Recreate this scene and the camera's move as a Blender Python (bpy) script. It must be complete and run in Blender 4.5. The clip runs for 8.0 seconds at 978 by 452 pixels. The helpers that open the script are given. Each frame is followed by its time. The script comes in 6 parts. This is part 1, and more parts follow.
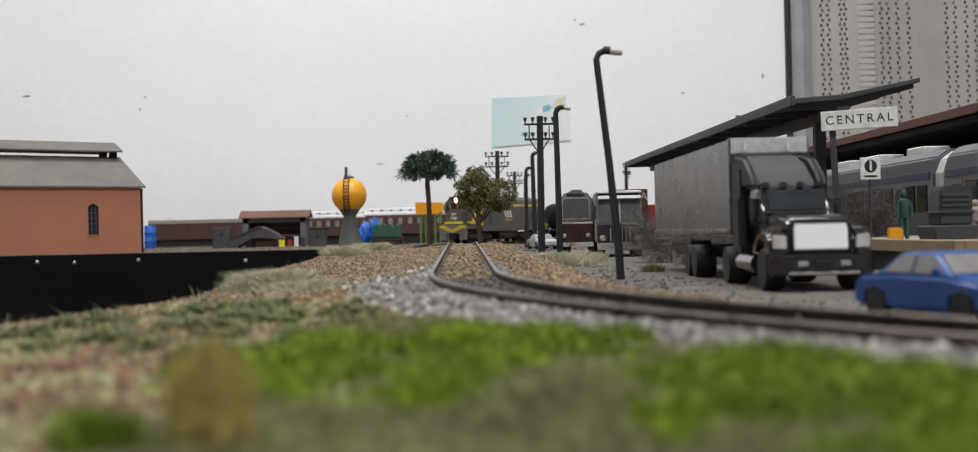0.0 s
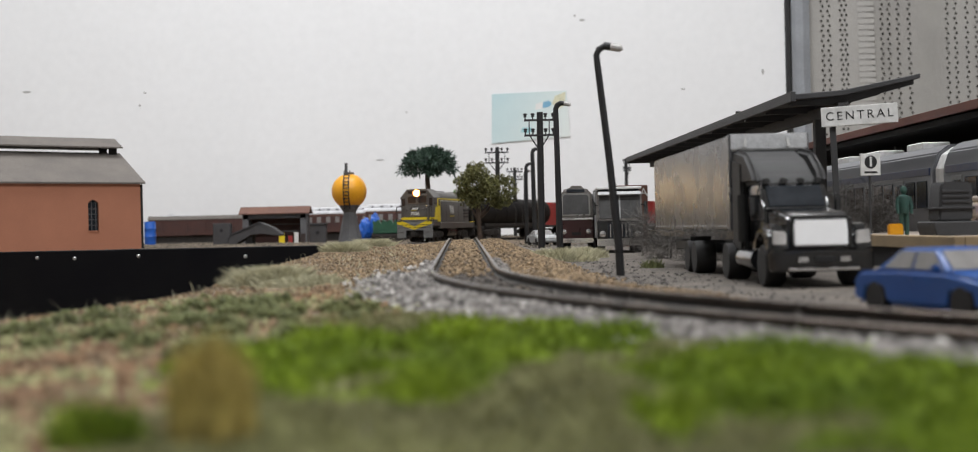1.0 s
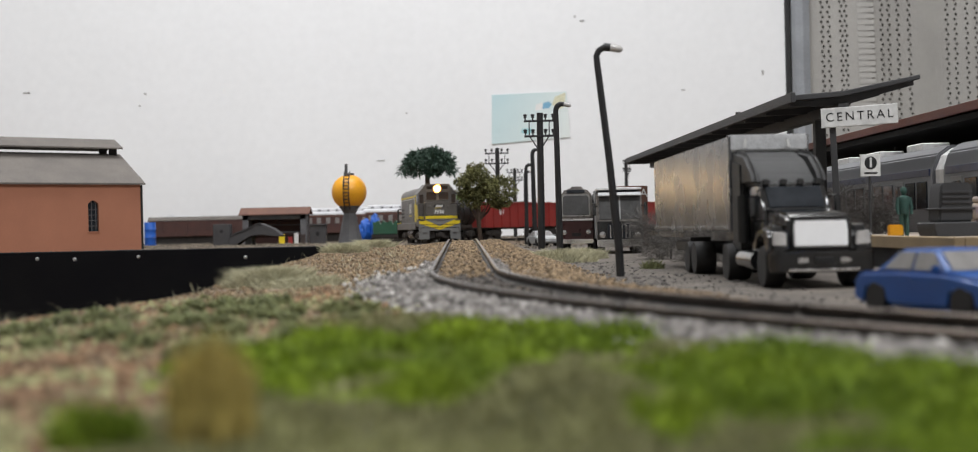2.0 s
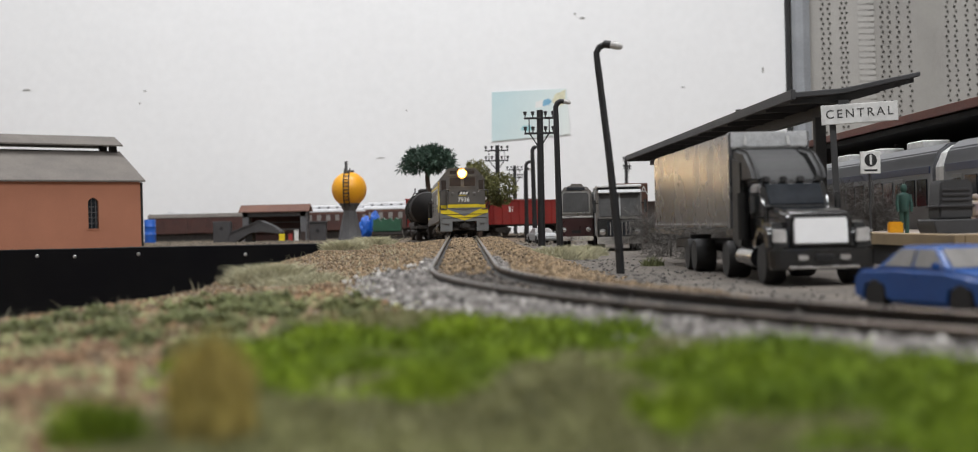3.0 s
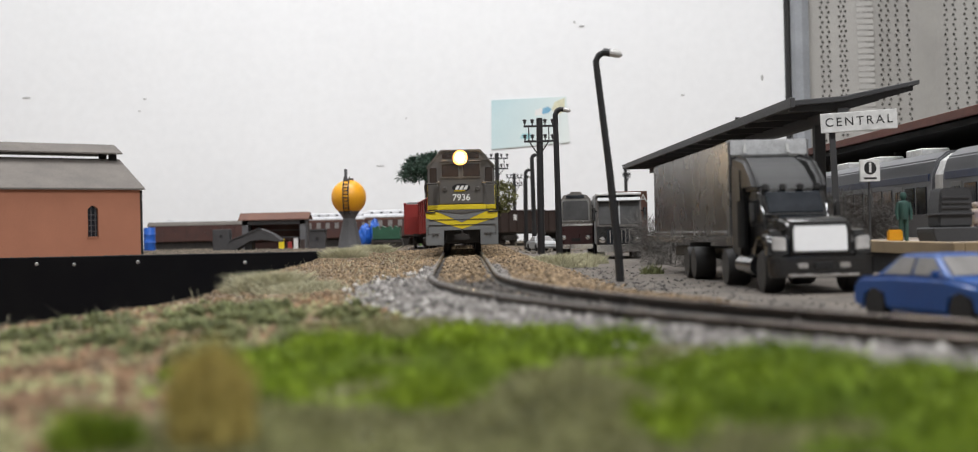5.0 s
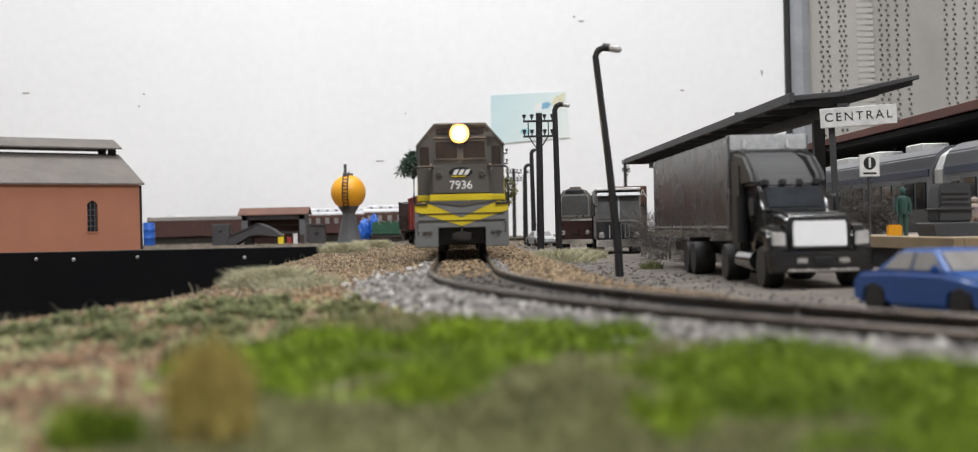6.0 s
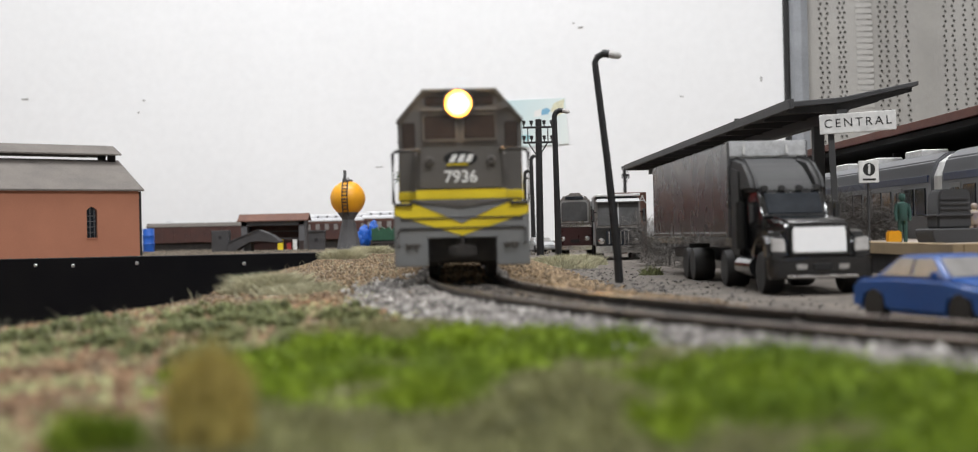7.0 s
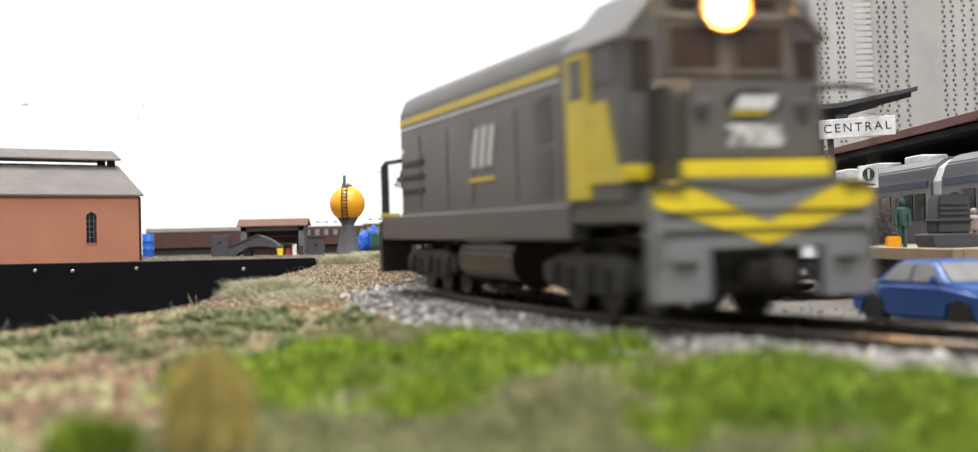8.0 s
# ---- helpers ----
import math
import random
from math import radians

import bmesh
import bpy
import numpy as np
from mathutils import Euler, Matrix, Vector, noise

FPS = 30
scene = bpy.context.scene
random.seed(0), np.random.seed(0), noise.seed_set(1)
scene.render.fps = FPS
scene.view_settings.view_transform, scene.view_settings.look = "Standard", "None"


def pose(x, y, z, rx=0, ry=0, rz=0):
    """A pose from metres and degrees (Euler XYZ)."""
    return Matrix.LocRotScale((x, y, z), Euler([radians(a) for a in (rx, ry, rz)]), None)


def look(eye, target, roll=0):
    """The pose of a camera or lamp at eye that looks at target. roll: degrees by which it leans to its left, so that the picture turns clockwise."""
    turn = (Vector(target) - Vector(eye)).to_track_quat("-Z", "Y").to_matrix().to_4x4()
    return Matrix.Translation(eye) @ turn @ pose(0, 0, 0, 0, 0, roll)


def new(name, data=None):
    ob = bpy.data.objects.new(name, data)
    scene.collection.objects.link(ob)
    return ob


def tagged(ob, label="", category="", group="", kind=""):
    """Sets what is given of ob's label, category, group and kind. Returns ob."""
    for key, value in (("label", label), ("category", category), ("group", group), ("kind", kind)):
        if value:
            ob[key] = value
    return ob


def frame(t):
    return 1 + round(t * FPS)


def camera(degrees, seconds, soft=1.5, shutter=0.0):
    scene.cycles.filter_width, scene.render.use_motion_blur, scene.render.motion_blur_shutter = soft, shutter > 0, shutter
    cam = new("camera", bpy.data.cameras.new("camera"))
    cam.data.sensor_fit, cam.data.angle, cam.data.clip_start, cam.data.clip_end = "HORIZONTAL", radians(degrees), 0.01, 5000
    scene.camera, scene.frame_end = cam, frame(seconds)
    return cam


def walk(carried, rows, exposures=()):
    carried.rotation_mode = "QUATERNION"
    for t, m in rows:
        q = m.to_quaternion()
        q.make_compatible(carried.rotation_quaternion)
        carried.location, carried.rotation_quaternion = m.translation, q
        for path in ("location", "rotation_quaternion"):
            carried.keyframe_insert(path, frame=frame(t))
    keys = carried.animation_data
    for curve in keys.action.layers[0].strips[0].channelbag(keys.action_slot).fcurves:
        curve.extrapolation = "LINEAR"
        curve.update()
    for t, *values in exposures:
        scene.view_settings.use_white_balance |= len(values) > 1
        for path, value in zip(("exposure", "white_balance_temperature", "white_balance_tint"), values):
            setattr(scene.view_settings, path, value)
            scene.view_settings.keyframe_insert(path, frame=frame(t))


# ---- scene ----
# the layout is a model railway at 1:87: numbers are millimetres unless a name says otherwise
cam = camera(41.85, 8.0, soft=0.95, shutter=0.5)
cam.data.dof.use_dof = True
cam.data.dof.focus_distance = 0.72
cam.data.dof.aperture_fstop = 29.0
ROLL = 1.28
TILT = [(0.0, 0.208, 0.0), (0.5, 0.27, 0.0), (1.0, 0.03, 0.0), (1.5, 0.11, 0.0), (3.0, -0.058, 0.0), (3.5, -0.016, 0.0),
        (4.0, 0.29, -0.01), (4.5, 0.375, -0.01), (6.0, 0.075, -0.04), (6.5, 0.165, -0.04), (7.0, 0.35, -0.06), (7.5, 0.36, -0.07), (8.0, 0.58, -0.08)]
walk(cam, [(t, pose(0, 0, 0.020, 90 + p, ROLL, w)) for t, p, w in TILT],
     exposures=[(0.0, -0.03), (3.5, 0.0), (4.0, 0.1), (4.5, 0.12), (6.0, 0.2), (6.5, 0.18), (7.0, 0.2), (7.5, 0.3), (7.8, 0.5), (8.0, 0.8)])

# ---- light: a closed room with tube lamps under its ceiling ----
world = bpy.data.worlds.new("room_air")
scene.world = world
world.use_nodes = True
world.node_tree.nodes["Background"].inputs[0].default_value = (0.9, 0.95, 1, 1)
world.node_tree.nodes["Background"].inputs[1].default_value = 0.05


def area_lamp(name, eye, target, sx, sy, watts, colour):
    d = bpy.data.lights.new(name, "AREA")
    d.shape, d.size, d.size_y, d.energy, d.color = "RECTANGLE", sx, sy, watts, colour
    o = new(name, d)
    o.matrix_world = look(eye, target)
    return o


area_lamp("ceiling_tube", (-0.25, 1.25, 1.62), (-0.25, 1.45, 0), 1.6, 0.3, 35, (0.965, 0.975, 1.0))
area_lamp("ceiling_tube", (0.5, -0.4, 1.62), (0.5, -0.2, 0), 1.6, 0.3, 36, (0.965, 0.975, 1.0))

# ---- materials ----
RNG = random.Random(7)


def mat(name, c, rough=0.6, metal=0.0, c2=None, scale=300.0, bump=0.15, amount=1.0, fine=2500.0, random_tint=0.0, coat=0.0, spec=0.5, island=0.0):
    """Principled surface: two colours mixed by coarse noise, fine grain in value, roughness variation and bump."""
    m = bpy.data.materials.new(name)
    m.use_nodes = True
    nt = m.node_tree
    n, l = nt.nodes, nt.links
    b = n["Principled BSDF"]
    b.inputs["Metallic"].default_value = metal
    b.inputs["Specular IOR Level"].default_value = spec
    b.inputs["Coat Weight"].default_value = coat
    co = n.new("ShaderNodeTexCoord")
    a = n.new("ShaderNodeTexNoise")
    a.inputs["Scale"].default_value, a.inputs["Detail"].default_value, a.inputs["Roughness"].default_value = scale, 5, 0.6
    f = n.new("ShaderNodeTexNoise")
    f.inputs["Scale"].default_value, f.inputs["Detail"].default_value = fine, 3
    l.new(co.outputs["Object"], a.inputs["Vector"])
    l.new(co.outputs["Object"], f.inputs["Vector"])
    ramp = n.new("ShaderNodeValToRGB")
    c2 = c2 or [v * 0.72 for v in c]
    ramp.color_ramp.elements[0].position, ramp.color_ramp.elements[1].position = 0.32, 0.68
    ramp.color_ramp.elements[0].color, ramp.color_ramp.elements[1].color = (*c2, 1), (*c, 1)
    l.new(a.outputs["Fac"], ramp.inputs["Fac"])
    hsv = n.new("ShaderNodeHueSaturation")
    l.new(ramp.outputs["Color"], hsv.inputs["Color"])
    mr = n.new("ShaderNodeMapRange")
    mr.inputs["From Min"].default_value, mr.inputs["From Max"].default_value = 0.3, 0.7
    mr.inputs["To Min"].default_value, mr.inputs["To Max"].default_value = 1 - 0.12 * amount, 1 + 0.12 * amount
    l.new(f.outputs["Fac"], mr.inputs["Value"])
    value = mr.outputs["Result"]
    for strength, kind, socket in ((random_tint, "ShaderNodeObjectInfo", "Random"), (island, "ShaderNodeNewGeometry", "Random Per Island")):
        if strength:
            r = n.new(kind)
            m2 = n.new("ShaderNodeMapRange")
            m2.inputs["To Min"].default_value, m2.inputs["To Max"].default_value = 1 - strength, 1 + strength
            l.new(r.outputs[socket], m2.inputs["Value"])
            mm_ = n.new("ShaderNodeMath")
            mm_.operation = "MULTIPLY"
            l.new(value, mm_.inputs[0])
            l.new(m2.outputs["Result"], mm_.inputs[1])
            value = mm_.outputs["Value"]
    l.new(value, hsv.inputs["Value"])
    l.new(hsv.outputs["Color"], b.inputs["Base Color"])
    rr = n.new("ShaderNodeMapRange")
    rr.inputs["To Min"].default_value, rr.inputs["To Max"].default_value = max(0.02, rough - 0.12), min(1, rough + 0.12)
    l.new(a.outputs["Fac"], rr.inputs["Value"])
    l.new(rr.outputs["Result"], b.inputs["Roughness"])
    if bump:
        bp = n.new("ShaderNodeBump")
        bp.inputs["Strength"].default_value, bp.inputs["Distance"].default_value = bump, 0.0006
        l.new(f.outputs["Fac"], bp.inputs["Height"])
        l.new(bp.outputs["Normal"], b.inputs["Normal"])
    return m


def glow(name, c, strength):
    m = bpy.data.materials.new(name)
    m.use_nodes = True
    b = m.node_tree.nodes["Principled BSDF"]
    b.inputs["Base Color"].default_value = (*c, 1)
    b.inputs["Emission Color"].default_value = (*c, 1)
    b.inputs["Emission Strength"].default_value = strength
    return m


M_WALL = mat("white_board", (0.83, 0.835, 0.84), 0.7, c2=(0.80, 0.805, 0.81), scale=3, fine=60, bump=0.05, amount=0.15)
M_ROOM = mat("room_paint", (0.72, 0.71, 0.69), 0.8, scale=2, fine=40, bump=0.05, amount=0.2)
M_EDGE = mat("board_edge", (0.02, 0.02, 0.02), 0.7)
M_GROUND = mat("earth", (0.20, 0.145, 0.095), 0.95, c2=(0.10, 0.075, 0.055), scale=60, fine=700, bump=1.0, amount=2)
M_ROAD = mat("road", (0.135, 0.115, 0.095), 0.95, c2=(0.062, 0.052, 0.044), scale=55, fine=700, bump=1.0, amount=2.2)
M_BLACK = mat("black_fascia", (0.004, 0.004, 0.006), 0.6, c2=(0.007, 0.007, 0.008), scale=20, bump=0.1, spec=0.12)
M_SCREW = mat("screw", (0.75, 0.75, 0.75), 0.35, 0.9)
M_RAIL = mat("rail_steel", (0.13, 0.105, 0.085), 0.3, 0.85, c2=(0.05, 0.04, 0.034), scale=150, bump=0.05)
M_RAILSIDE = mat("rail_side", (0.03, 0.025, 0.022), 0.65, 0.2, scale=200)
M_SLEEPER = mat("sleeper", (0.05, 0.042, 0.036), 0.8, scale=200, random_tint=0.25)
M_DGREY = mat("locomotive_grey", (0.112, 0.103, 0.094), 0.42, c2=(0.092, 0.085, 0.078), scale=60, bump=0.06, amount=0.6)
M_LGREY = mat("pilot_grey", (0.20, 0.205, 0.205), 0.45, c2=(0.155, 0.16, 0.16), scale=60, bump=0.06, amount=0.6)
M_YELLOW = mat("yellow_paint", (0.78, 0.60, 0.02), 0.42, c2=(0.66, 0.50, 0.02), scale=90, bump=0.05, amount=0.5)
M_WHITE = mat("white_paint", (0.82, 0.82, 0.80), 0.45, c2=(0.7, 0.7, 0.68), scale=100, bump=0.05, amount=0.4)
M_UNDER = mat("dark_underframe", (0.018, 0.016, 0.015), 0.6, c2=(0.032, 0.027, 0.023), scale=200, bump=0.2)
M_WINDOW = mat("tinted_window", (0.035, 0.022, 0.016), 0.12, bump=0, amount=0.2)
M_DARKGLASS = mat("dark_window", (0.02, 0.024, 0.03), 0.1, bump=0, amount=0.2)
M_STEEL = mat("bright_metal", (0.55, 0.55, 0.55), 0.3, 1.0, bump=0.05)
M_CHROME = mat("chrome", (0.9, 0.9, 0.9), 0.15, 1.0, c2=(0.8, 0.8, 0.8), bump=0.0)
M_HEAD = glow("headlight_glow", (1.0, 0.68, 0.33), 420)
# emission for two rings that imitate the headlight's halo
M_HALO = glow("outer_halo_glow", (1.0, 0.36, 0.06), 0.35)
M_HALO2 = glow("inner_halo_glow", (1.0, 0.50, 0.13), 1.0)
# white non-metal: the silver grille's bright reflection is put into its colour
M_GRILLE = mat("grille_reflection_white", (0.93, 0.93, 0.93), 0.35, 0.0, c2=(0.90, 0.90, 0.90), bump=0.02, amount=0.2)
M_BRICK = mat("terracotta_wall", (0.42, 0.180, 0.108), 0.75, c2=(0.37, 0.155, 0.092), scale=30, fine=1200, bump=0.25, amount=0.8)
M_ROOF = mat("grey_roof", (0.155, 0.138, 0.122), 0.85, c2=(0.115, 0.103, 0.092), scale=45, fine=800, bump=0.3)
M_TRUCK = mat("black_gloss", (0.014, 0.014, 0.015), 0.14, c2=(0.010, 0.010, 0.010), scale=120, bump=0.03, spec=0.6, coat=0.4)
M_TRUCKMAT = mat("black_plastic", (0.021, 0.021, 0.021), 0.55, c2=(0.014, 0.014, 0.014), bump=0.1, spec=0.35)
M_RUBBLE = mat("yard_rubble", (0.15, 0.125, 0.092), 0.9, c2=(0.085, 0.072, 0.055), scale=45, island=0.5)
M_BOX = mat("grey_van_body", (0.125, 0.13, 0.136), 0.27, 0.35, c2=(0.10, 0.099, 0.098), scale=40, bump=0.08)
M_BOXTOP = mat("silver_trim", (0.62, 0.63, 0.64), 0.4, 0.25, bump=0.05)
M_TYRE = mat("rubber", (0.016, 0.015, 0.015), 0.75, bump=0.2)
M_BLUE = mat("blue_car_paint", (0.006, 0.075, 0.29), 0.34, c2=(0.005, 0.06, 0.25), scale=50, bump=0.05)
M_GREYWIN = mat("grey_window", (0.23, 0.22, 0.21), 0.35, bump=0.02)
M_CANOPY = mat("canopy_grey", (0.052, 0.052, 0.054), 0.65, c2=(0.036, 0.036, 0.037), scale=40, bump=0.2)
M_REDROOF = mat("red_brown_roof", (0.165, 0.062, 0.045), 0.7, c2=(0.11, 0.045, 0.035), scale=50, bump=0.3)
# near-black for openings and dark parts, and for painted shade
M_DARK = mat("black_and_shade", (0.012, 0.012, 0.012), 0.8)
M_TAN = mat("tan_kerb", (0.34, 0.25, 0.14), 0.7, c2=(0.24, 0.175, 0.10), scale=60)
M_PAVE = mat("platform_paving", (0.36, 0.30, 0.25), 0.85, c2=(0.28, 0.24, 0.20), scale=50, fine=800)
M_CURTAIN = mat("curtain_cloth", (0.385, 0.375, 0.35), 0.9, c2=(0.34, 0.33, 0.31), scale=12, fine=900, bump=0.3)
M_CURTAIN2 = mat("curtain_lining", (0.30, 0.315, 0.335), 0.8, scale=10, fine=500)
M_HOLE = mat("dark_stitch", (0.05, 0.045, 0.04), 0.9)
M_TRUNK = mat("bark", (0.075, 0.05, 0.035), 0.9, scale=400, bump=0.5)
M_PALM = mat("dark_green_leaf", (0.035, 0.075, 0.045), 0.7, c2=(0.02, 0.045, 0.03), scale=150, island=0.5)
M_OLIVE = mat("olive_leaf", (0.17, 0.165, 0.055), 0.8, c2=(0.10, 0.10, 0.035), scale=150, island=0.55)
M_POLE = mat("black_pole", (0.018, 0.018, 0.019), 0.5, scale=200)
M_LAMPGLASS = mat("clear_bulb", (0.62, 0.60, 0.58), 0.2, bump=0)
M_ORANGE = mat("orange_sphere", (0.78, 0.36, 0.012), 0.4, c2=(0.70, 0.31, 0.012), scale=60, bump=0.05)
M_CONC = mat("grey_concrete", (0.105, 0.105, 0.11), 0.7, c2=(0.08, 0.08, 0.085), scale=80)
M_SOOT = mat("sooty_grey", (0.05, 0.048, 0.05), 0.75, c2=(0.033, 0.032, 0.033), scale=60)
M_BUSGLASS = mat("bus_glass", (0.10, 0.10, 0.10), 0.08, bump=0, amount=0.2)
M_BROWN = mat("brown_wagon", (0.066, 0.024, 0.018), 0.6, c2=(0.042, 0.018, 0.015), scale=60)
M_BROWNROOF = mat("brown_roof", (0.17, 0.085, 0.06), 0.75, c2=(0.12, 0.06, 0.045), scale=60)
M_COACHROOF = mat("pale_roof", (0.66, 0.66, 0.67), 0.6, c2=(0.5, 0.5, 0.52), scale=60)
M_GREEN = mat("green_paint", (0.02, 0.09, 0.05), 0.5, scale=90)
M_GREEN2 = mat("leaf_green_tank", (0.10, 0.20, 0.04), 0.35, c2=(0.07, 0.15, 0.03), scale=60)
M_TARP = mat("blue_tarpaulin", (0.015, 0.11, 0.50), 0.4, c2=(0.01, 0.08, 0.36), scale=120, bump=0.4)
M_REDWAGON = mat("red_wagon", (0.30, 0.025, 0.02), 0.55, c2=(0.22, 0.02, 0.018), scale=60, bump=0.1)
M_TANK = mat("black_tank", (0.008, 0.007, 0.007), 0.55, c2=(0.013, 0.011, 0.010), scale=60, spec=0.18)
M_TANKGLOSS = mat("worn_fuel_tank", (0.05, 0.042, 0.038), 0.22, 0.4, c2=(0.025, 0.02, 0.018), scale=60, spec=0.5)
M_DKBROWN = mat("dark_brown_wagon", (0.040, 0.024, 0.020), 0.6, scale=60)
M_SIGN = mat("sign_white", (0.80, 0.80, 0.78), 0.5, bump=0, amount=0.2)
M_INK = mat("black_ink", (0.015, 0.015, 0.015), 0.6, bump=0)
M_SILVERBUS = mat("bus_silver", (0.27, 0.25, 0.235), 0.3, 0.5, bump=0.05)
M_BURG = mat("burgundy", (0.055, 0.022, 0.022), 0.3, 0.2, bump=0.03)
M_PALECAR = mat("pale_car", (0.42, 0.43, 0.43), 0.35, bump=0.03)
M_METRO = mat("metro_grey", (0.15, 0.153, 0.163), 0.36, 0.25, c2=(0.115, 0.117, 0.125), scale=50, bump=0.05)
M_METROBLUE = mat("metro_blue", (0.03, 0.045, 0.10), 0.4, bump=0.03)
M_TWIG = mat("grey_twig", (0.125, 0.115, 0.105), 0.8, island=0.4)
M_STONE = mat("ballast_stone", (0.20, 0.186, 0.172), 0.9, c2=(0.10, 0.09, 0.083), scale=250, random_tint=0.5, island=0.7)
M_DARKSTONE = mat("dark_ballast_stone", (0.12, 0.104, 0.09), 0.9, c2=(0.06, 0.052, 0.046), scale=250, island=0.8)
M_PALESTONE = mat("pale_stone", (0.50, 0.48, 0.45), 0.9, c2=(0.36, 0.34, 0.31), scale=250, island=0.4)
M_CHIP = mat("tan_chip", (0.30, 0.215, 0.125), 0.9, c2=(0.17, 0.12, 0.072), scale=45, island=0.6)
M_TERRA = mat("terracotta_chip", (0.235, 0.138, 0.072), 0.9, c2=(0.145, 0.09, 0.052), scale=45, island=0.5)
M_LACE = mat("lace_strip", (0.44, 0.43, 0.405), 0.9, c2=(0.40, 0.39, 0.37), scale=60, fine=900)
M_GRASS = mat("bright_grass", (0.245, 0.33, 0.02), 0.85, c2=(0.135, 0.205, 0.014), scale=60, island=0.55)
M_SAGE = mat("sage_tuft", (0.315, 0.315, 0.145), 0.9, c2=(0.21, 0.205, 0.10), scale=80, island=0.5)
M_PALETUFT = mat("pale_sage_tuft", (0.56, 0.53, 0.37), 0.9, c2=(0.42, 0.40, 0.27), scale=80, island=0.35)
M_OCHRE = mat("ochre_tuft", (0.50, 0.40, 0.12), 0.9, c2=(0.38, 0.31, 0.09), scale=80, island=0.4)
M_DGRASS = mat("dark_grass", (0.185, 0.20, 0.085), 0.9, c2=(0.12, 0.135, 0.055), scale=80, island=0.5)

# ---- mesh helpers, in millimetres ----


def part(name, bm, material, parent=None, label="", smooth=False):
    """Link a bmesh, given in millimetres, as one mesh object, under a thing or a part."""
    bmesh.ops.scale(bm, vec=(0.001, 0.001, 0.001), verts=bm.verts)
    bmesh.ops.recalc_face_normals(bm, faces=bm.faces)
    me = bpy.data.meshes.new(name)
    bm.to_mesh(me)
    bm.free()
    me.materials.append(material)
    if smooth:
        me.polygons.foreach_set("use_smooth", [True] * len(me.polygons))
        me.set_sharp_from_angle(angle=radians(35))
    o = new(name, me)
    o.parent = parent
    if label:
        tagged(o, label)
    return o


def thing(name, m, label, category, group="", kind=""):
    """An Empty at a thing's base, which parents its parts."""
    o = new(name)
    o.empty_display_size = 0.01
    o.matrix_basis = m
    return tagged(o, label, category, group, kind)


def at(x, y, z, rz=0, rx=0, ry=0):
    return pose(x / 1000, y / 1000, z / 1000, rx, ry, rz)


def B():
    return bmesh.new()


def box(bm, x0, x1, y0, y1, z0, z1, bev=0.0, seg=1):
    r = bmesh.ops.create_cube(bm, size=1)["verts"]
    for v in r:
        v.co = Vector(((x0 + x1) / 2 + v.co.x * (x1 - x0), (y0 + y1) / 2 + v.co.y * (y1 - y0), (z0 + z1) / 2 + v.co.z * (z1 - z0)))
    if bev:
        bmesh.ops.bevel(bm, geom=list({e for v in r for e in v.link_edges}), offset=bev, segments=seg, affect="EDGES", clamp_overlap=True)
    return bm


def prism(bm, pts, axis, a, b, bev=0.0, seg=1):
    """Extrude a 2D outline along an axis from a to b. Outline in (y, z), (x, z) or (x, y)."""
    def co(p, h):
        return Vector({"x": (h, p[0], p[1]), "y": (p[0], h, p[1]), "z": (p[0], p[1], h)}[axis])
    lo = [bm.verts.new(co(p, a)) for p in pts]
    hi = [bm.verts.new(co(p, b)) for p in pts]
    fs = [bm.faces.new(lo), bm.faces.new(hi)]
    for i in range(len(pts)):
        j = (i + 1) % len(pts)
        fs.append(bm.faces.new((lo[i], lo[j], hi[j], hi[i])))
    bmesh.ops.recalc_face_normals(bm, faces=fs)
    if bev:
        bmesh.ops.bevel(bm, geom=list({e for f in fs for e in f.edges}), offset=bev, segments=seg, affect="EDGES", clamp_overlap=True)
    return bm


def rod(bm, p, q, r, n=10, r2=None):
    """A round bar from p to q."""
    p, q = Vector(p), Vector(q)
    d = q - p
    m = Matrix.Translation((p + q) / 2) @ d.to_track_quat("Z", "Y").to_matrix().to_4x4()
    bmesh.ops.create_cone(bm, cap_ends=True, segments=n, radius1=r, radius2=r if r2 is None else r2, depth=d.length, matrix=m)
    return bm


def tube(bm, pts, r, n=8):
    """A bent bar through points."""
    pts = [Vector(p) for p in pts]
    rings = []
    up = Vector((0, 0, 1)) if abs((pts[1] - pts[0]).normalized().z) < 0.9 else Vector((0, 1, 0))
    for i, p in enumerate(pts):
        d = (pts[min(i + 1, len(pts) - 1)] - pts[max(i - 1, 0)]).normalized()
        u = (up - d * up.dot(d)).normalized()
        w = d.cross(u)
        rr = r[i] if isinstance(r, (list, tuple)) else r
        rings.append([bm.verts.new(p + (u * math.cos(k * math.tau / n) + w * math.sin(k * math.tau / n)) * rr) for k in range(n)])
    for a, b in zip(rings, rings[1:]):
        for k in range(n):
            bm.faces.new((a[k], a[(k + 1) % n], b[(k + 1) % n], b[k]))
    bm.faces.new(rings[0])
    bm.faces.new(rings[-1])
    return bm


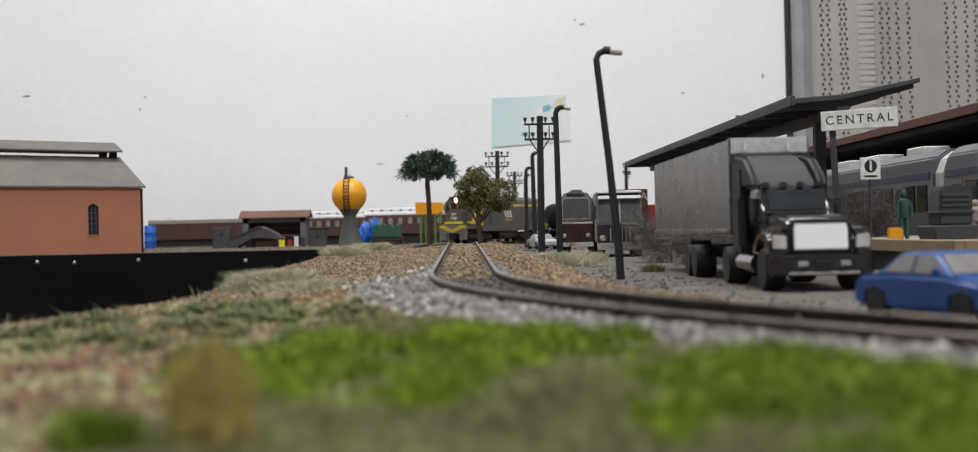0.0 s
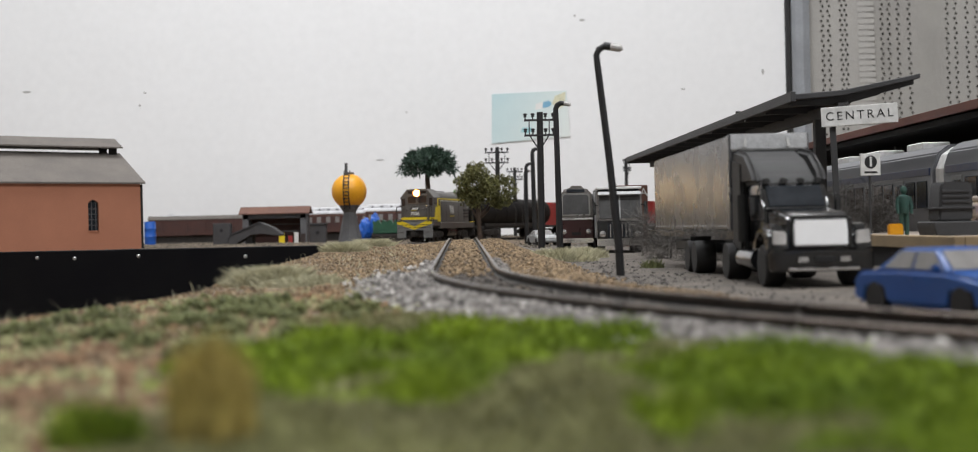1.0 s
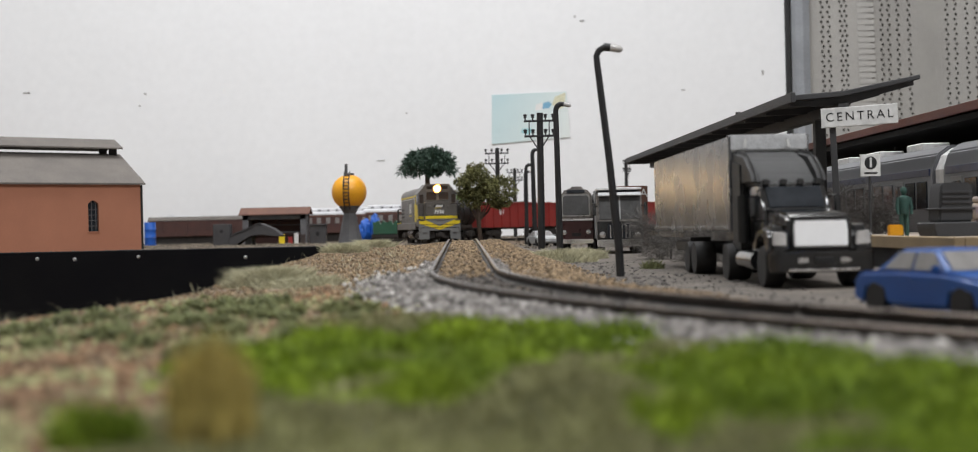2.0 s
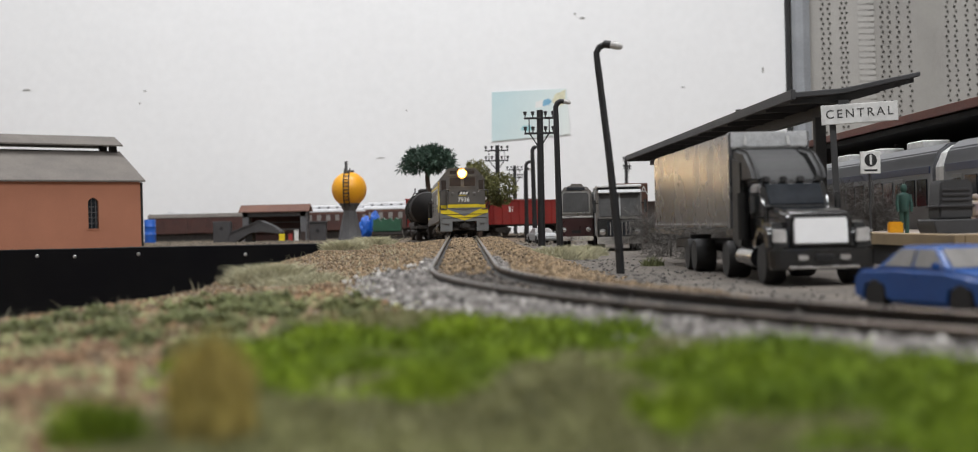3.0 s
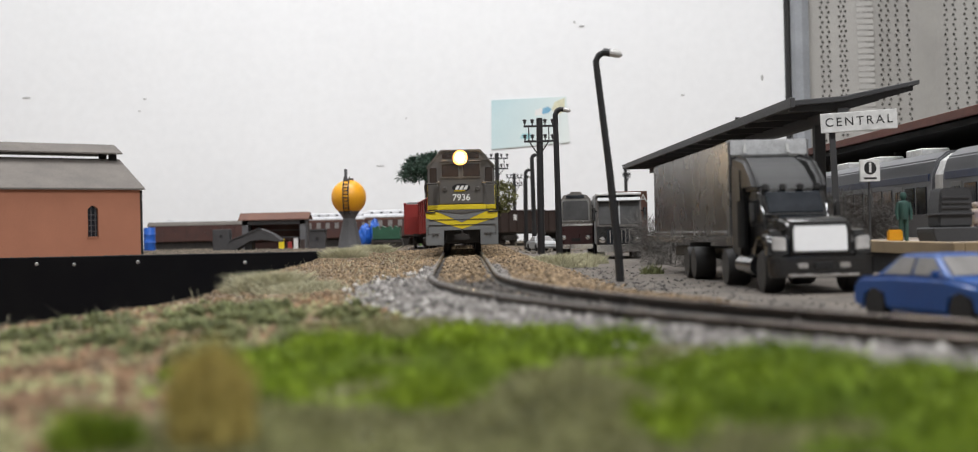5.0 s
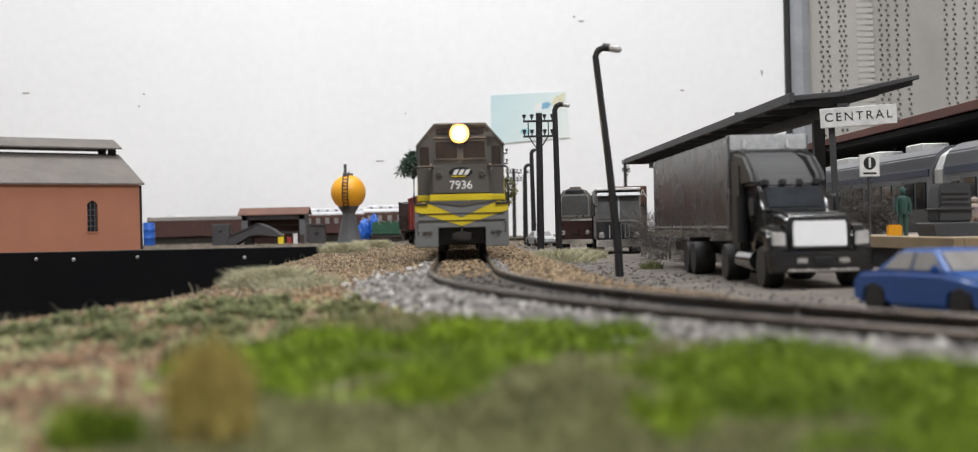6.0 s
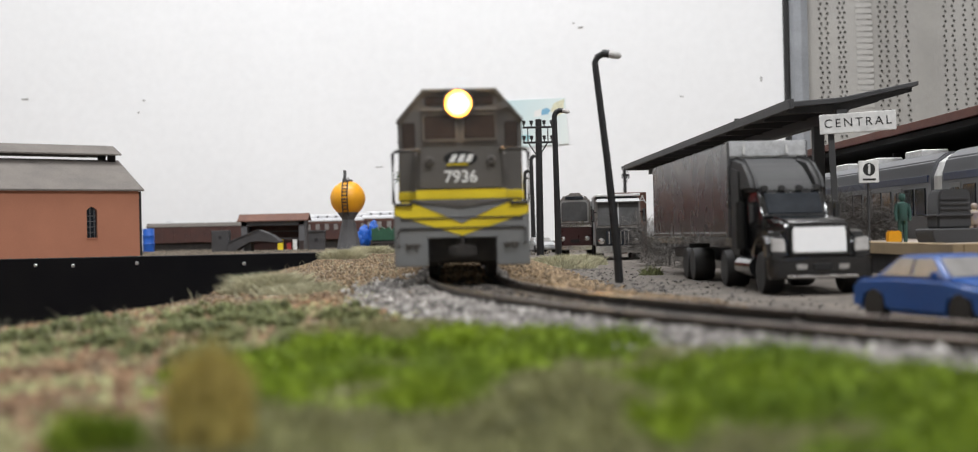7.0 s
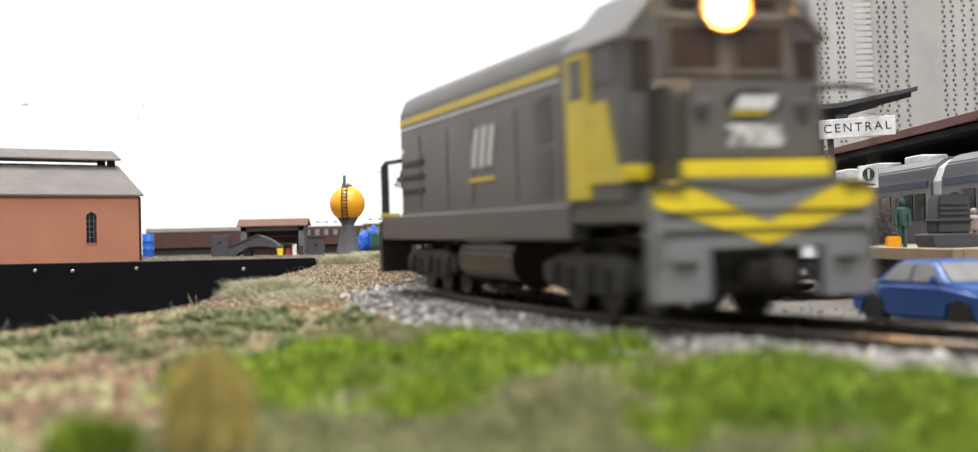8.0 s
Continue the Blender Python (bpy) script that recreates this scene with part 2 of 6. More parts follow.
def lathe(bm, prof, axis="z", n=24, centre=(0, 0, 0)):
    """Turn a profile of (radius, height) about an axis."""
    c = Vector(centre)
    rings = []
    for r, h in prof:
        ring = []
        for k in range(n):
            a, b = r * math.cos(k * math.tau / n), r * math.sin(k * math.tau / n)
            ring.append(bm.verts.new(c + Vector({"z": (a, b, h), "y": (a, h, b), "x": (h, a, b)}[axis])))
        rings.append(ring)
    for p, q in zip(rings, rings[1:]):
        for k in range(n):
            bm.faces.new((p[k], p[(k + 1) % n], q[(k + 1) % n], q[k]))
    bm.faces.new(rings[0])
    bm.faces.new(rings[-1])
    return bm


def letters(name, body, size, m, material, parent, depth=0.12, label="", bold=0.0, spacing=1.0):
    """Raised lettering; size is the capitals' height in millimetres."""
    c = bpy.data.curves.new(name, "FONT")
    c.body, c.size, c.extrude, c.align_x, c.align_y, c.offset = body, size * 0.00143, depth * 0.001, "CENTER", "CENTER", bold * 0.001
    c.space_character = spacing
    o = new(name + "_source", c)
    dg = bpy.context.evaluated_depsgraph_get()
    me = bpy.data.meshes.new_from_object(o.evaluated_get(dg))
    bpy.data.objects.remove(o)
    me.transform(m)
    me.materials.clear()
    me.materials.append(material)
    t = new(name, me)
    t.parent = parent
    if label:
        tagged(t, label)
    return t


def cloud(name, verts, faces, material, parent=None, label="", category="", kind="stuff"):
    """Many small pieces joined in one mesh, from arrays in millimetres."""
    me = bpy.data.meshes.new(name)
    me.from_pydata((np.asarray(verts) * 0.001).tolist(), [], faces if isinstance(faces, list) else np.asarray(faces).tolist())
    me.materials.append(material)
    o = new(name, me)
    o.parent = parent
    return tagged(o, label, category, "", kind)


# ---- the line: centre of the track, from far to near ----
def track_line():
    far = [(560, 1690), (430, 1660), (300, 1600), (180, 1522), (62, 1428), (-18, 1322), (-53.5, 1225), (-62, 1150), (-59, 1105), (-50.5, 1066), (-38, 1030), (-28, 994), (-21.5, 935), (-17.6, 844)]
    p = [Vector((a, b)) for a, b in far]
    out = []
    for i in range(len(p) - 1):
        a, b, c, d = p[max(i - 1, 0)], p[i], p[i + 1], p[min(i + 2, len(p) - 1)]
        if i + 2 == len(p):
            d = Vector((-12.0, 540))
            d = c + (d - c).normalized() * (c - b).length
        for k in range(20):
            u = k / 20
            out.append(0.5 * (2 * b + (c - a) * u + (2 * a - 5 * b + 4 * c - d) * u * u + (3 * b - a - 3 * c + d) * u ** 3))
    h = radians(1.22)
    x, y, a = -17.6, 844.0, h
    s, end = 0.0, 479.5 + 470
    while s < end:
        out.append(Vector((x, y)))
        u = s - 479.5
        k = 0 if u < 0 else min(1, u / 24.8) / 366.5
        x, y, a = x + math.sin(a) * 4, y - math.cos(a) * 4, a + k * 4
        s += 4
    return out


def rail_height(y):
    """Height of the rail tops."""
    if y < 820:
        return 20 - 11.17 + 0.0082 * (y - 300)
    u = min(1, (y - 820) / 260)
    return 20 - 6.9 - 5.2 * u * u * (3 - 2 * u)


LINE = track_line()
ARC = [0.0]
for p_, q_ in zip(LINE, LINE[1:]):
    ARC.append(ARC[-1] + (q_ - p_).length)
S_CURVE = ARC[min(range(len(LINE)), key=lambda i: abs(LINE[i].y - 365.2) + abs(LINE[i].x + 8))]  # where the near curve begins
LX, LY = np.array([p.x for p in LINE]), np.array([p.y for p in LINE])


def on_line(s):
    x, y = float(np.interp(s, ARC, LX)), float(np.interp(s, ARC, LY))
    u = s - S_CURVE
    return Vector((x, y, rail_height(y))), radians(-0.6) * min(1, max(0, u / 60))


# ---- ground ----
EDGE_Y, EDGE_X = (0, 150, 250, 300, 359, 620, 820, 960, 1100), (-145, -126, -106, -95, -81, -86, -98, -112, -134)


def near_line(x, y):
    """Distance from the track's centre, side of it, and the rail height there, for arrays."""
    step = slice(None, None, 3)
    px, py = LX[step], LY[step]
    best, side, rail = np.full(x.shape, 1e9), np.zeros(x.shape), np.zeros(x.shape)
    tx, ty = np.gradient(px), np.gradient(py)
    for i in range(len(px)):
        d2 = (x - px[i]) ** 2 + (y - py[i]) ** 2
        near = d2 < best
        best = np.where(near, d2, best)
        side = np.where(near, np.sign(-(x - px[i]) * ty[i] + (y - py[i]) * tx[i]), side)
        rail = np.where(near, rail_height(py[i]), rail)
    return np.sqrt(best), side, rail


def ground_height(x, y):
    """Height of the ground at arrays x, y."""
    lat, side, rail = near_line(x, y)
    bed = rail - 2.6
    right = np.full(x.shape, 1.8)
    left = np.where(y < 330, 4.6, np.minimum(bed - 1.6, 9))
    left = left - 2.7 * np.clip((-38 - x) / 55, 0, 1) * np.clip((460 - y) / 120, 0, 1)
    far = np.clip((y - 1080) / 260, 0, 1)
    left = left * (1 - far) + 3.5 * far
    base = np.where(side > 0, right, left)
    u = np.clip((lat - np.where(side > 0, 19, 12.5)) / np.where(side > 0, 34, 17), 0, 1)
    z = bed + (base - bed) * u * u * (3 - 2 * u)
    z = z + np.where((side > 0) & (y > 230) & (y < 1000), 1.3, 0) * np.exp(-((lat - 23) / 8) ** 2)
    # a dry hump in the foreground turf
    z = z + 2.4 * np.exp(-((x - 6.3) / 4.6) ** 2 - ((y - 104) / 17) ** 2)
    # the gap between the near board and the yard
    edge = np.interp(y, EDGE_Y, EDGE_X)
    front = 1020 + (-143 - x) * (40 / 327)
    gap = np.clip((edge - x) / 26, 0, 1) * (y < front)
    z = z - 160 * gap * gap
    yard = (y >= front) & (x < -100)
    z = np.where(yard, np.interp(y - front, (0, 300, 700), (7.0, 5, 3)), z)
    return z


def gz(x, y):
    return float(ground_height(np.array([float(x)]), np.array([float(y)]))[0])
# ---- large structure ----
def setting(name, bm, material, label="", category="", smooth=False):
    o = part(name, bm, material, None, label, smooth)
    return tagged(o, label, category, "", "structure")


def build_ground():
    rows = np.concatenate([np.linspace(-300, 40, 12), 48 * (2520 / 48) ** (np.linspace(0, 1, 330))])
    u = np.concatenate([np.linspace(-3, -0.62, 14), np.linspace(-0.6, 0.6, 250), np.linspace(0.62, 3, 14)])
    Y, U = np.meshgrid(rows, u, indexing="ij")
    inner = np.clip(U, -0.6, 0.6) * (np.abs(Y) + 60)
    outer = (np.abs(U) - 0.6).clip(0) / 2.4 * np.sign(U)
    X = inner + outer * np.where(U < 0, 1500, 1700) * (1 - np.abs(inner) / np.where(U < 0, 1500, 1700))
    Z = ground_height(X, Y)
    rough = np.array([noise.noise((a / 9, b / 9, 0)) * 0.5 + noise.noise((a / 3, b / 3, 4)) * 0.25 for a, b in zip(X.ravel(), Y.ravel())]).reshape(X.shape)
    calm = np.where((X > 45) & (Y > 240), 0.25, 1.0) * np.clip(Y / 200, 0.6, 1.6)
    Z = Z + rough * calm
    n, m = X.shape
    idx = np.arange(n * m).reshape(n, m)
    f = np.stack([idx[:-1, :-1], idx[:-1, 1:], idx[1:, 1:], idx[1:, :-1]], -1).reshape(-1, 4)
    o = cloud("ground", np.stack([X, Y, Z], -1).reshape(-1, 3), f, M_GROUND, None, "brown earth scenery ground of the model layout", "ground", "structure")
    o.data.polygons.foreach_set("use_smooth", [True] * len(o.data.polygons))
    o.data.materials.append(M_ROAD)
    c = np.stack([X, Y], -1).reshape(-1, 2)[f].mean(1)
    lat, side, rail = near_line(c[:, 0], c[:, 1])
    wob = np.array([noise.noise((a / 14, b / 14, 9)) for a, b in c])
    o.data.polygons.foreach_set("material_index", ((side > 0) & (lat > 45 + 7 * wob) & (c[:, 1] < 1250)).astype(int))


build_ground()
setting("wall_north", box(B(), -1900, 563, 2400, 2420, -900, 1700), M_WALL, "plain white backdrop board with small marks", "wall")
setting("trim", box(B(), 563.5, 571, 2392, 2420, -900, 1700), M_EDGE, "black edge of the backdrop board", "trim")
setting("wall_back", box(B(), -1900, 2200, 2560, 2600, -900, 1700), M_ROOM, "plain room wall", "wall")
setting("wall_south", box(B(), -1900, 2200, -1900, -1860, -900, 1700), M_ROOM, "plain room wall", "wall")
setting("wall_west", box(B(), -1940, -1900, -1900, 2600, -900, 1700), M_ROOM, "plain room wall", "wall")
setting("wall_east", box(B(), 2200, 2240, -1900, 2600, -900, 1700), M_ROOM, "plain room wall", "wall")
setting("ceiling", box(B(), -1940, 2240, -1900, 2600, 1700, 1740), M_WALL, "white ceiling", "ceiling")
setting("floor", box(B(), -1940, 2240, -1900, 2600, -940, -900), M_ROOM, "plain floor of the room", "floor")


def fascia():
    m = at(-306, 1040, 0, -7.0)
    o = tagged(part("fascia", box(B(), -330, 190, -6, 0, -220, 8.2, 0.6), M_BLACK), "black fascia board along the yard's edge", "fascia", "", "structure")
    o.matrix_basis = m
    for x, z in ((-62, 2.6), (-30, 1.6), (24, 2.6), (113, 0.6)):
        s = part("screw", lathe(B(), [(0.2, -7.6), (1.1, -7.3), (1.6, -6.6), (1.6, -5.9)], "y", 12, (x, 0, z)), M_SCREW, o, "round bright screw head", True)


fascia()


def build_track():
    root = thing("track", at(0, 0, 0), "single railway track with dark sleepers and worn steel rails", "railway track", "", "structure")
    s = np.arange(ARC[0] + 5, ARC[-1] - 5, 3.0)
    pts = [on_line(v) for v in s]
    P = np.array([p for p, _ in pts])
    T = np.gradient(P, axis=0)
    T /= np.linalg.norm(T[:, :2], axis=1)[:, None]
    lat = np.stack([-T[:, 1], T[:, 0], np.zeros(len(T))], -1)
    bank = np.array([b for _, b in pts])
    up = np.array([0, 0, 1.0])
    for side in (-1, 1):
        for name, prof, m in (("railhead", [(-0.55, -0.75), (-0.55, -0.12), (-0.4, 0), (0.4, 0), (0.55, -0.12), (0.55, -0.75)], M_RAIL),
                              ("rail_web", [(-1.1, -2.5), (-1.1, -2.1), (-0.28, -1.8), (-0.28, -0.76), (0.28, -0.76), (0.28, -1.8), (1.1, -2.1), (1.1, -2.5)], M_RAILSIDE)):
            V = np.concatenate([(P + lat * (side * 8.8 + a) + up * (b + side * np.sin(-bank)[:, None] * 8.8))[:, None, :] for a, b in prof], 1)
            n, k = V.shape[:2]
            i = np.arange(n * k).reshape(n, k)
            j = np.roll(i, -1, 1)
            f = np.stack([i[:-1], j[:-1], j[1:], i[1:]], -1).reshape(-1, 4)
            cloud(name, V.reshape(-1, 3), f, m, root, "", "", "structure")
    bm = box(B(), -15, 15, -1.4, 1.4, -2.0, 0, 0.25)
    base = part("sleeper", bm, M_SLEEPER, root)
    count = 0
    for v in np.arange(ARC[0] + 10, ARC[-1] - 8, 7.2):
        p, b = on_line(v)
        q, _ = on_line(v + 1)
        d = q - p
        o = base if count == 0 else new("sleeper", base.data)
        o.parent = root
        o.matrix_basis = at(p.x, p.y, p.z - 2.45, math.degrees(math.atan2(d.y, d.x)) - 90 + RNG.uniform(-1, 1))
        count += 1


build_track()


# ---- rolling stock ----
def wheelset(parent, y, r=5.2):
    bm = B()
    for x in (-7.6, 7.6):
        lathe(bm, [(1, -1.1), (r, -1.1), (r, 0.9), (r + 0.6, 0.9), (r + 0.6, 1.3), (1, 1.3)] if x < 0 else [(1, -1.3), (r + 0.6, -1.3), (r + 0.6, -0.9), (r, -0.9), (r, 1.1), (1, 1.1)], "x", 20, (x, y, r))
    rod(bm, (-7, y, r), (7, y, r), 0.8)
    return part("wheelset", bm, M_UNDER, parent, "", True)


def bogie(parent, y, half=20, wheels=3):
    o = part("bogie", box(B(), -6, 6, y - half * 0.7, y + half * 0.7, 6, 10, 0.5), M_UNDER, parent, "dark bogie with cast side frames")
    for x in (-11.5, 11.5):
        bm = prism(B(), [(y - half, 5), (y - half, 8), (y - half * 0.6, 9.5), (y + half * 0.6, 9.5), (y + half, 8), (y + half, 5), (y + half * 0.55, 3.2), (y - half * 0.55, 3.2)], "x", x - 1.1, x + 1.1, 0.4)
        for k in range(wheels):
            yy = y - half * 0.72 + k * half * 1.44 / (wheels - 1)
            box(bm, x - 1.7, x + 1.7, yy - 2.2, yy + 2.2, 4, 8.2, 0.4)
            rod(bm, (x - 2, yy, 5.6), (x + 2, yy, 5.6), 1.3, 12)
        for yy in (y - half * 0.36, y + half * 0.36):
            for k in range(4):
                rod(bm, (x * 1.1, yy, 3.6 + k), (x * 1.1, yy, 4.2 + k), 1.1, 10)
        part("side_frame", bm, M_UNDER, o)
    for k in range(wheels):
        wheelset(o, y - half * 0.72 + k * half * 1.44 / (wheels - 1))
    return o


def locomotive():
    L = thing("locomotive", at(0, 0, 0), "dark grey diesel locomotive with yellow chevron front and lit headlight", "locomotive")
    F = 78.0  # front of the pilot
    # cab
    prof = [(-15.6, 17), (15.6, 17), (15.6, 39.8), (9.2, 47.2), (-9.2, 47.2), (-15.6, 39.8)]
    cab = part("cab", prism(B(), prof, "y", 45, F - 10, 0.35, 2), M_DGREY, L, "", True)
    part("roof_lip", prism(B(), [(-16, 39.4), (-15.9, 40.1), (-9.3, 47.8), (9.3, 47.8), (15.9, 40.1), (16, 39.4), (15.5, 39.5), (9.0, 47.1), (-9.0, 47.1), (-15.5, 39.5)], "y", 44.5, F - 9.3), M_DGREY, cab)
    # wide nose below the windows
    part("nose", prism(B(), [(F - 12, 17), (F - 12, 33.4), (F - 9.6, 33.2), (F - 5, 32.4), (F - 3.2, 31.2), (F - 3.2, 17)], "x", -11.3, 11.3, 0.5, 2), M_DGREY, L, "", True)
    part("nose_panel", box(B(), -10.4, 10.4, F - 3.3, F - 2.6, 22.2, 33, 0.5, 2), M_DGREY, L, "", True)
    for sx in (-1, 1):
        fr = part("front_window", box(B(), min(sx * 1.0, sx * 9.0), max(sx * 1.0, sx * 9.0), F - 10.2, F - 9.7, 35.2, 41.2, 0.9, 3), M_WINDOW, cab, "dark amber-tinted cab window")
        bm = B()
        x0, x1 = min(sx * 0.6, sx * 9.4), max(sx * 0.6, sx * 9.4)
        box(bm, x0, x1, F - 10.0, F - 9.45, 41.2, 41.7)
        box(bm, x0, x1, F - 10.0, F - 9.45, 34.7, 35.2)
        box(bm, x0, x0 + 0.5, F - 10.0, F - 9.45, 35.2, 41.2)
        box(bm, x1 - 0.5, x1, F - 10.0, F - 9.45, 35.2, 41.2)
        part("window_frame", bm, M_DGREY, fr)
        part("number_board", box(B(), min(sx * 3.2, sx * 8.6), max(sx * 3.2, sx * 8.6), F - 10.2, F - 9.7, 43.7, 46, 0.7, 3), M_WINDOW, cab, "dark recessed number board")
        part("corner_window", box(B(), min(sx * 11.3, sx * 14.6), max(sx * 11.3, sx * 14.6), F - 10.2, F - 9.7, 32.4, 39.4, 0.4, 2), M_WINDOW, cab, "tall narrow dark window")
        part("side_window", box(B(), min(sx * 15.4, sx * 15.8), max(sx * 15.4, sx * 15.8), 56.5, 65.5, 33.8, 39.2, 0.15), M_WINDOW, cab, "dark side window")
        part("side_door", box(B(), min(sx * 15.3, sx * 15.95), max(sx * 15.3, sx * 15.95), 46.5, 55.5, 17.6, 39.4, 0.2), M_YELLOW, cab, "yellow cab door")
        part("door_glass", box(B(), min(sx * 15.6, sx * 16.1), max(sx * 15.6, sx * 16.1), 48.3, 53.7, 32.6, 38.6, 0.15), M_WINDOW, cab, "dark door window")
        part("side_band", box(B(), min(sx * 15.3, sx * 15.9), max(sx * 15.3, sx * 15.9), 55.7, F - 10.2, 19.7, 22.0, 0.1), M_YELLOW, cab, "yellow waist band")
        part("side_panel", prism(B(), [(55.7, 22.1), (65, 22.1), (61.5, 31.5), (55.7, 31.5)], "x", min(sx * 15.3, sx * 15.85), max(sx * 15.3, sx * 15.85)), M_YELLOW, cab, "yellow side panel")
        hook = lathe(B(), [(0.3, 0), (1.0, 0), (1.15, 0.5), (0.9, 0.9), (0.5, 0.95), (0.45, 0.6)], "y", 16, (sx * 7.6, F - 2.7, 29.3))
        part("lifting_eye", hook, M_DGREY, L, "", True)
        rail = tube(B(), [(sx * 9.8, F - 2.5, 31.9), (sx * 11.5, F - 0.8, 31.9), (sx * 15.8, F + 0.2, 31.7), (sx * 16.6, F + 0.2, 31), (sx * 16.6, F + 0.2, 19.2), (sx * 16.0, F + 0.2, 18.6), (sx * 12, F + 0.4, 18.6)], 0.42)
        part("handrail", rail, M_UNDER, L, "black bent-wire handrail", True)
        part("corner_bar", box(B(), min(sx * 11.4, sx * 15.5), max(sx * 11.4, sx * 15.5), F - 10.2, F - 9.5, 19.9, 22.0, 0.15), M_YELLOW, L, "yellow bar")
    part("visor", box(B(), -9.6, 9.6, F - 10.1, F - 9.1, 42.1, 42.7, 0.2), M_DGREY, cab)
    part("wind_horn", rod(B(), (-11.2, F - 9.5, 43.6), (-11.2, F - 7.9, 43.6), 0.9, 12, 1.2), M_DGREY, cab, "", True)
    lamp = part("headlight", lathe(B(), [(3.9, -0.4), (3.9, 0.4), (3.6, 0.6), (3.3, 0.3)], "y", 24, (0.2, F - 9.5, 44.0)), M_DGREY, cab, "", True)
    part("headlight_lens", lathe(B(), [(1.8, 0.3), (1.7, 0.9), (1.1, 1.4), (0.3, 1.6)], "y", 20, (0.2, F - 9.4, 44.0)), M_HEAD, lamp, "glowing warm headlight", True)
    # glowing rings added round the lens as its halo
    part("halo_ring", lathe(B(), [(3.5, 0.2), (3.4, 0.6), (2.8, 0.5), (2.7, 0.2)], "y", 24, (0.2, F - 9.4, 44.0)), M_HALO, lamp, "glowing orange ring for the headlight halo", True)
    part("inner_halo_ring", lathe(B(), [(2.75, 0.2), (2.7, 0.52), (1.9, 0.5), (1.8, 0.2)], "y", 24, (0.2, F - 9.4, 44.0)), M_HALO2, lamp, "glowing warm inner ring for the headlight halo", True)
    part("front_bar", box(B(), -11.2, 11.2, F - 2.7, F - 1.6, 19.7, 22.1, 0.2, 2), M_YELLOW, L, "broad yellow front bar")
    # pilot plate with coupler opening
    pil = [(-16.6, 3.4), (-8.4, 3.4), (-8.4, 10.2), (8.4, 10.2), (8.4, 3.4), (16.6, 3.4), (16.6, 18.8), (-16.6, 18.8)]
    pilot = part("pilot", prism(B(), pil, "y", F - 2.6, F, 0.25, 2), M_LGREY, L, "light grey pilot plate", True)
    part("grey_wedge", prism(B(), [(-12.5, 19.6), (12.5, 19.6), (0, 13.8)], "y", F - 0.5, F + 0.28), M_LGREY, pilot)
    part("chevron", prism(B(), [(-16.4, 18.9), (-13, 19.4), (0, 14.2), (13, 19.4), (16.4, 18.9), (16.4, 16.1), (0, 10.8), (-16.4, 16.1)], "y", F - 0.4, F + 0.12), M_YELLOW, pilot, "yellow V-shaped chevron")
    part("dark_wedge", prism(B(), [(-12.8, 19.5), (12.8, 19.5), (0, 17.7)], "y", F - 0.5, F + 0.6, 0.1), M_DGREY, pilot)
    part("step_line", box(B(), -15, 15, F - 0.1, F + 0.34, 15.0, 15.35), M_UNDER, pilot)
    part("step_line", box(B(), -15.2, 15.2, F - 0.1, F + 0.34, 12.6, 12.9), M_UNDER, pilot)
    for sx in (-1, 1):
        for k in (11.2, 13):
            part("hose_tap", rod(B(), (sx * k, F, 8.4), (sx * k, F + 0.8, 8.2), 0.45, 8), M_DGREY, pilot)
        part("tap_bar", box(B(), sx * 12.1 - 1.9, sx * 12.1 + 1.9, F, F + 0.5, 8.7, 9.0), M_DGREY, pilot)
        part("grab_iron", tube(B(), [(sx * 15.2, F, 12.6), (sx * 15.6, F + 0.7, 12.2), (sx * 15.6, F + 0.7, 9), (sx * 15.2, F, 8.6)], 0.22, 6), M_DGREY, pilot)
    cp = B()
    box(cp, -3.4, 3.4, F - 5, F + 1.5, 5.6, 8.4, 0.4, 2)
    box(cp, -2.2, 2.2, F + 1, F + 4.5, 5.2, 8.8, 0.7, 2)
    rod(cp, (0, F + 2, 8), (0, F + 2, 10.8), 0.5)
    part("coupler", cp, M_UNDER, L, "", True)
    part("draft_box", box(B(), -8.2, 8.2, F - 16, F - 4, 4, 11, 0.4), M_UNDER, L)
    # lettering and emblem
    em = B()
    lathe(em, [(4.1, 0), (4.1, 0.25)], "y", 28, (0, 0, 0))
    for v in em.verts:
        v.co = Vector((v.co.x * 1.02, v.co.y + F - 2.7, v.co.z * 0.45 + 29.8))
    emblem = part("emblem", em, M_DARK, L, "dark oval emblem with white strokes and a yellow underline")
    for x0 in (1.5, -0.5, -2.5):
        part("emblem_bar", prism(B(), [(x0 + 1.5, 28.9), (x0, 28.9), (x0 - 0.9, 30.8), (x0 + 0.4, 30.8)], "y", F - 2.5, F - 2.25), M_WHITE, emblem)
    part("emblem_line", box(B(), -1.8, 3.4, F - 2.5, F - 2.25, 28.2, 28.55), M_YELLOW, emblem)
    front = pose(0, 0, 0, 90, 0, 180)
    letters("cab_number", "7936", 2.9, Matrix.Translation((0, (F - 2.5) / 1000, 0.0252)) @ front, M_WHITE, L, 0.1, "white running number 7936", 0.06)
    # long hood
    hp = [(-12.6, 15), (12.6, 15), (12.6, 41.2), (11.2, 44.4), (8.2, 46.2), (-8.2, 46.2), (-11.2, 44.4), (-12.6, 41.2)]
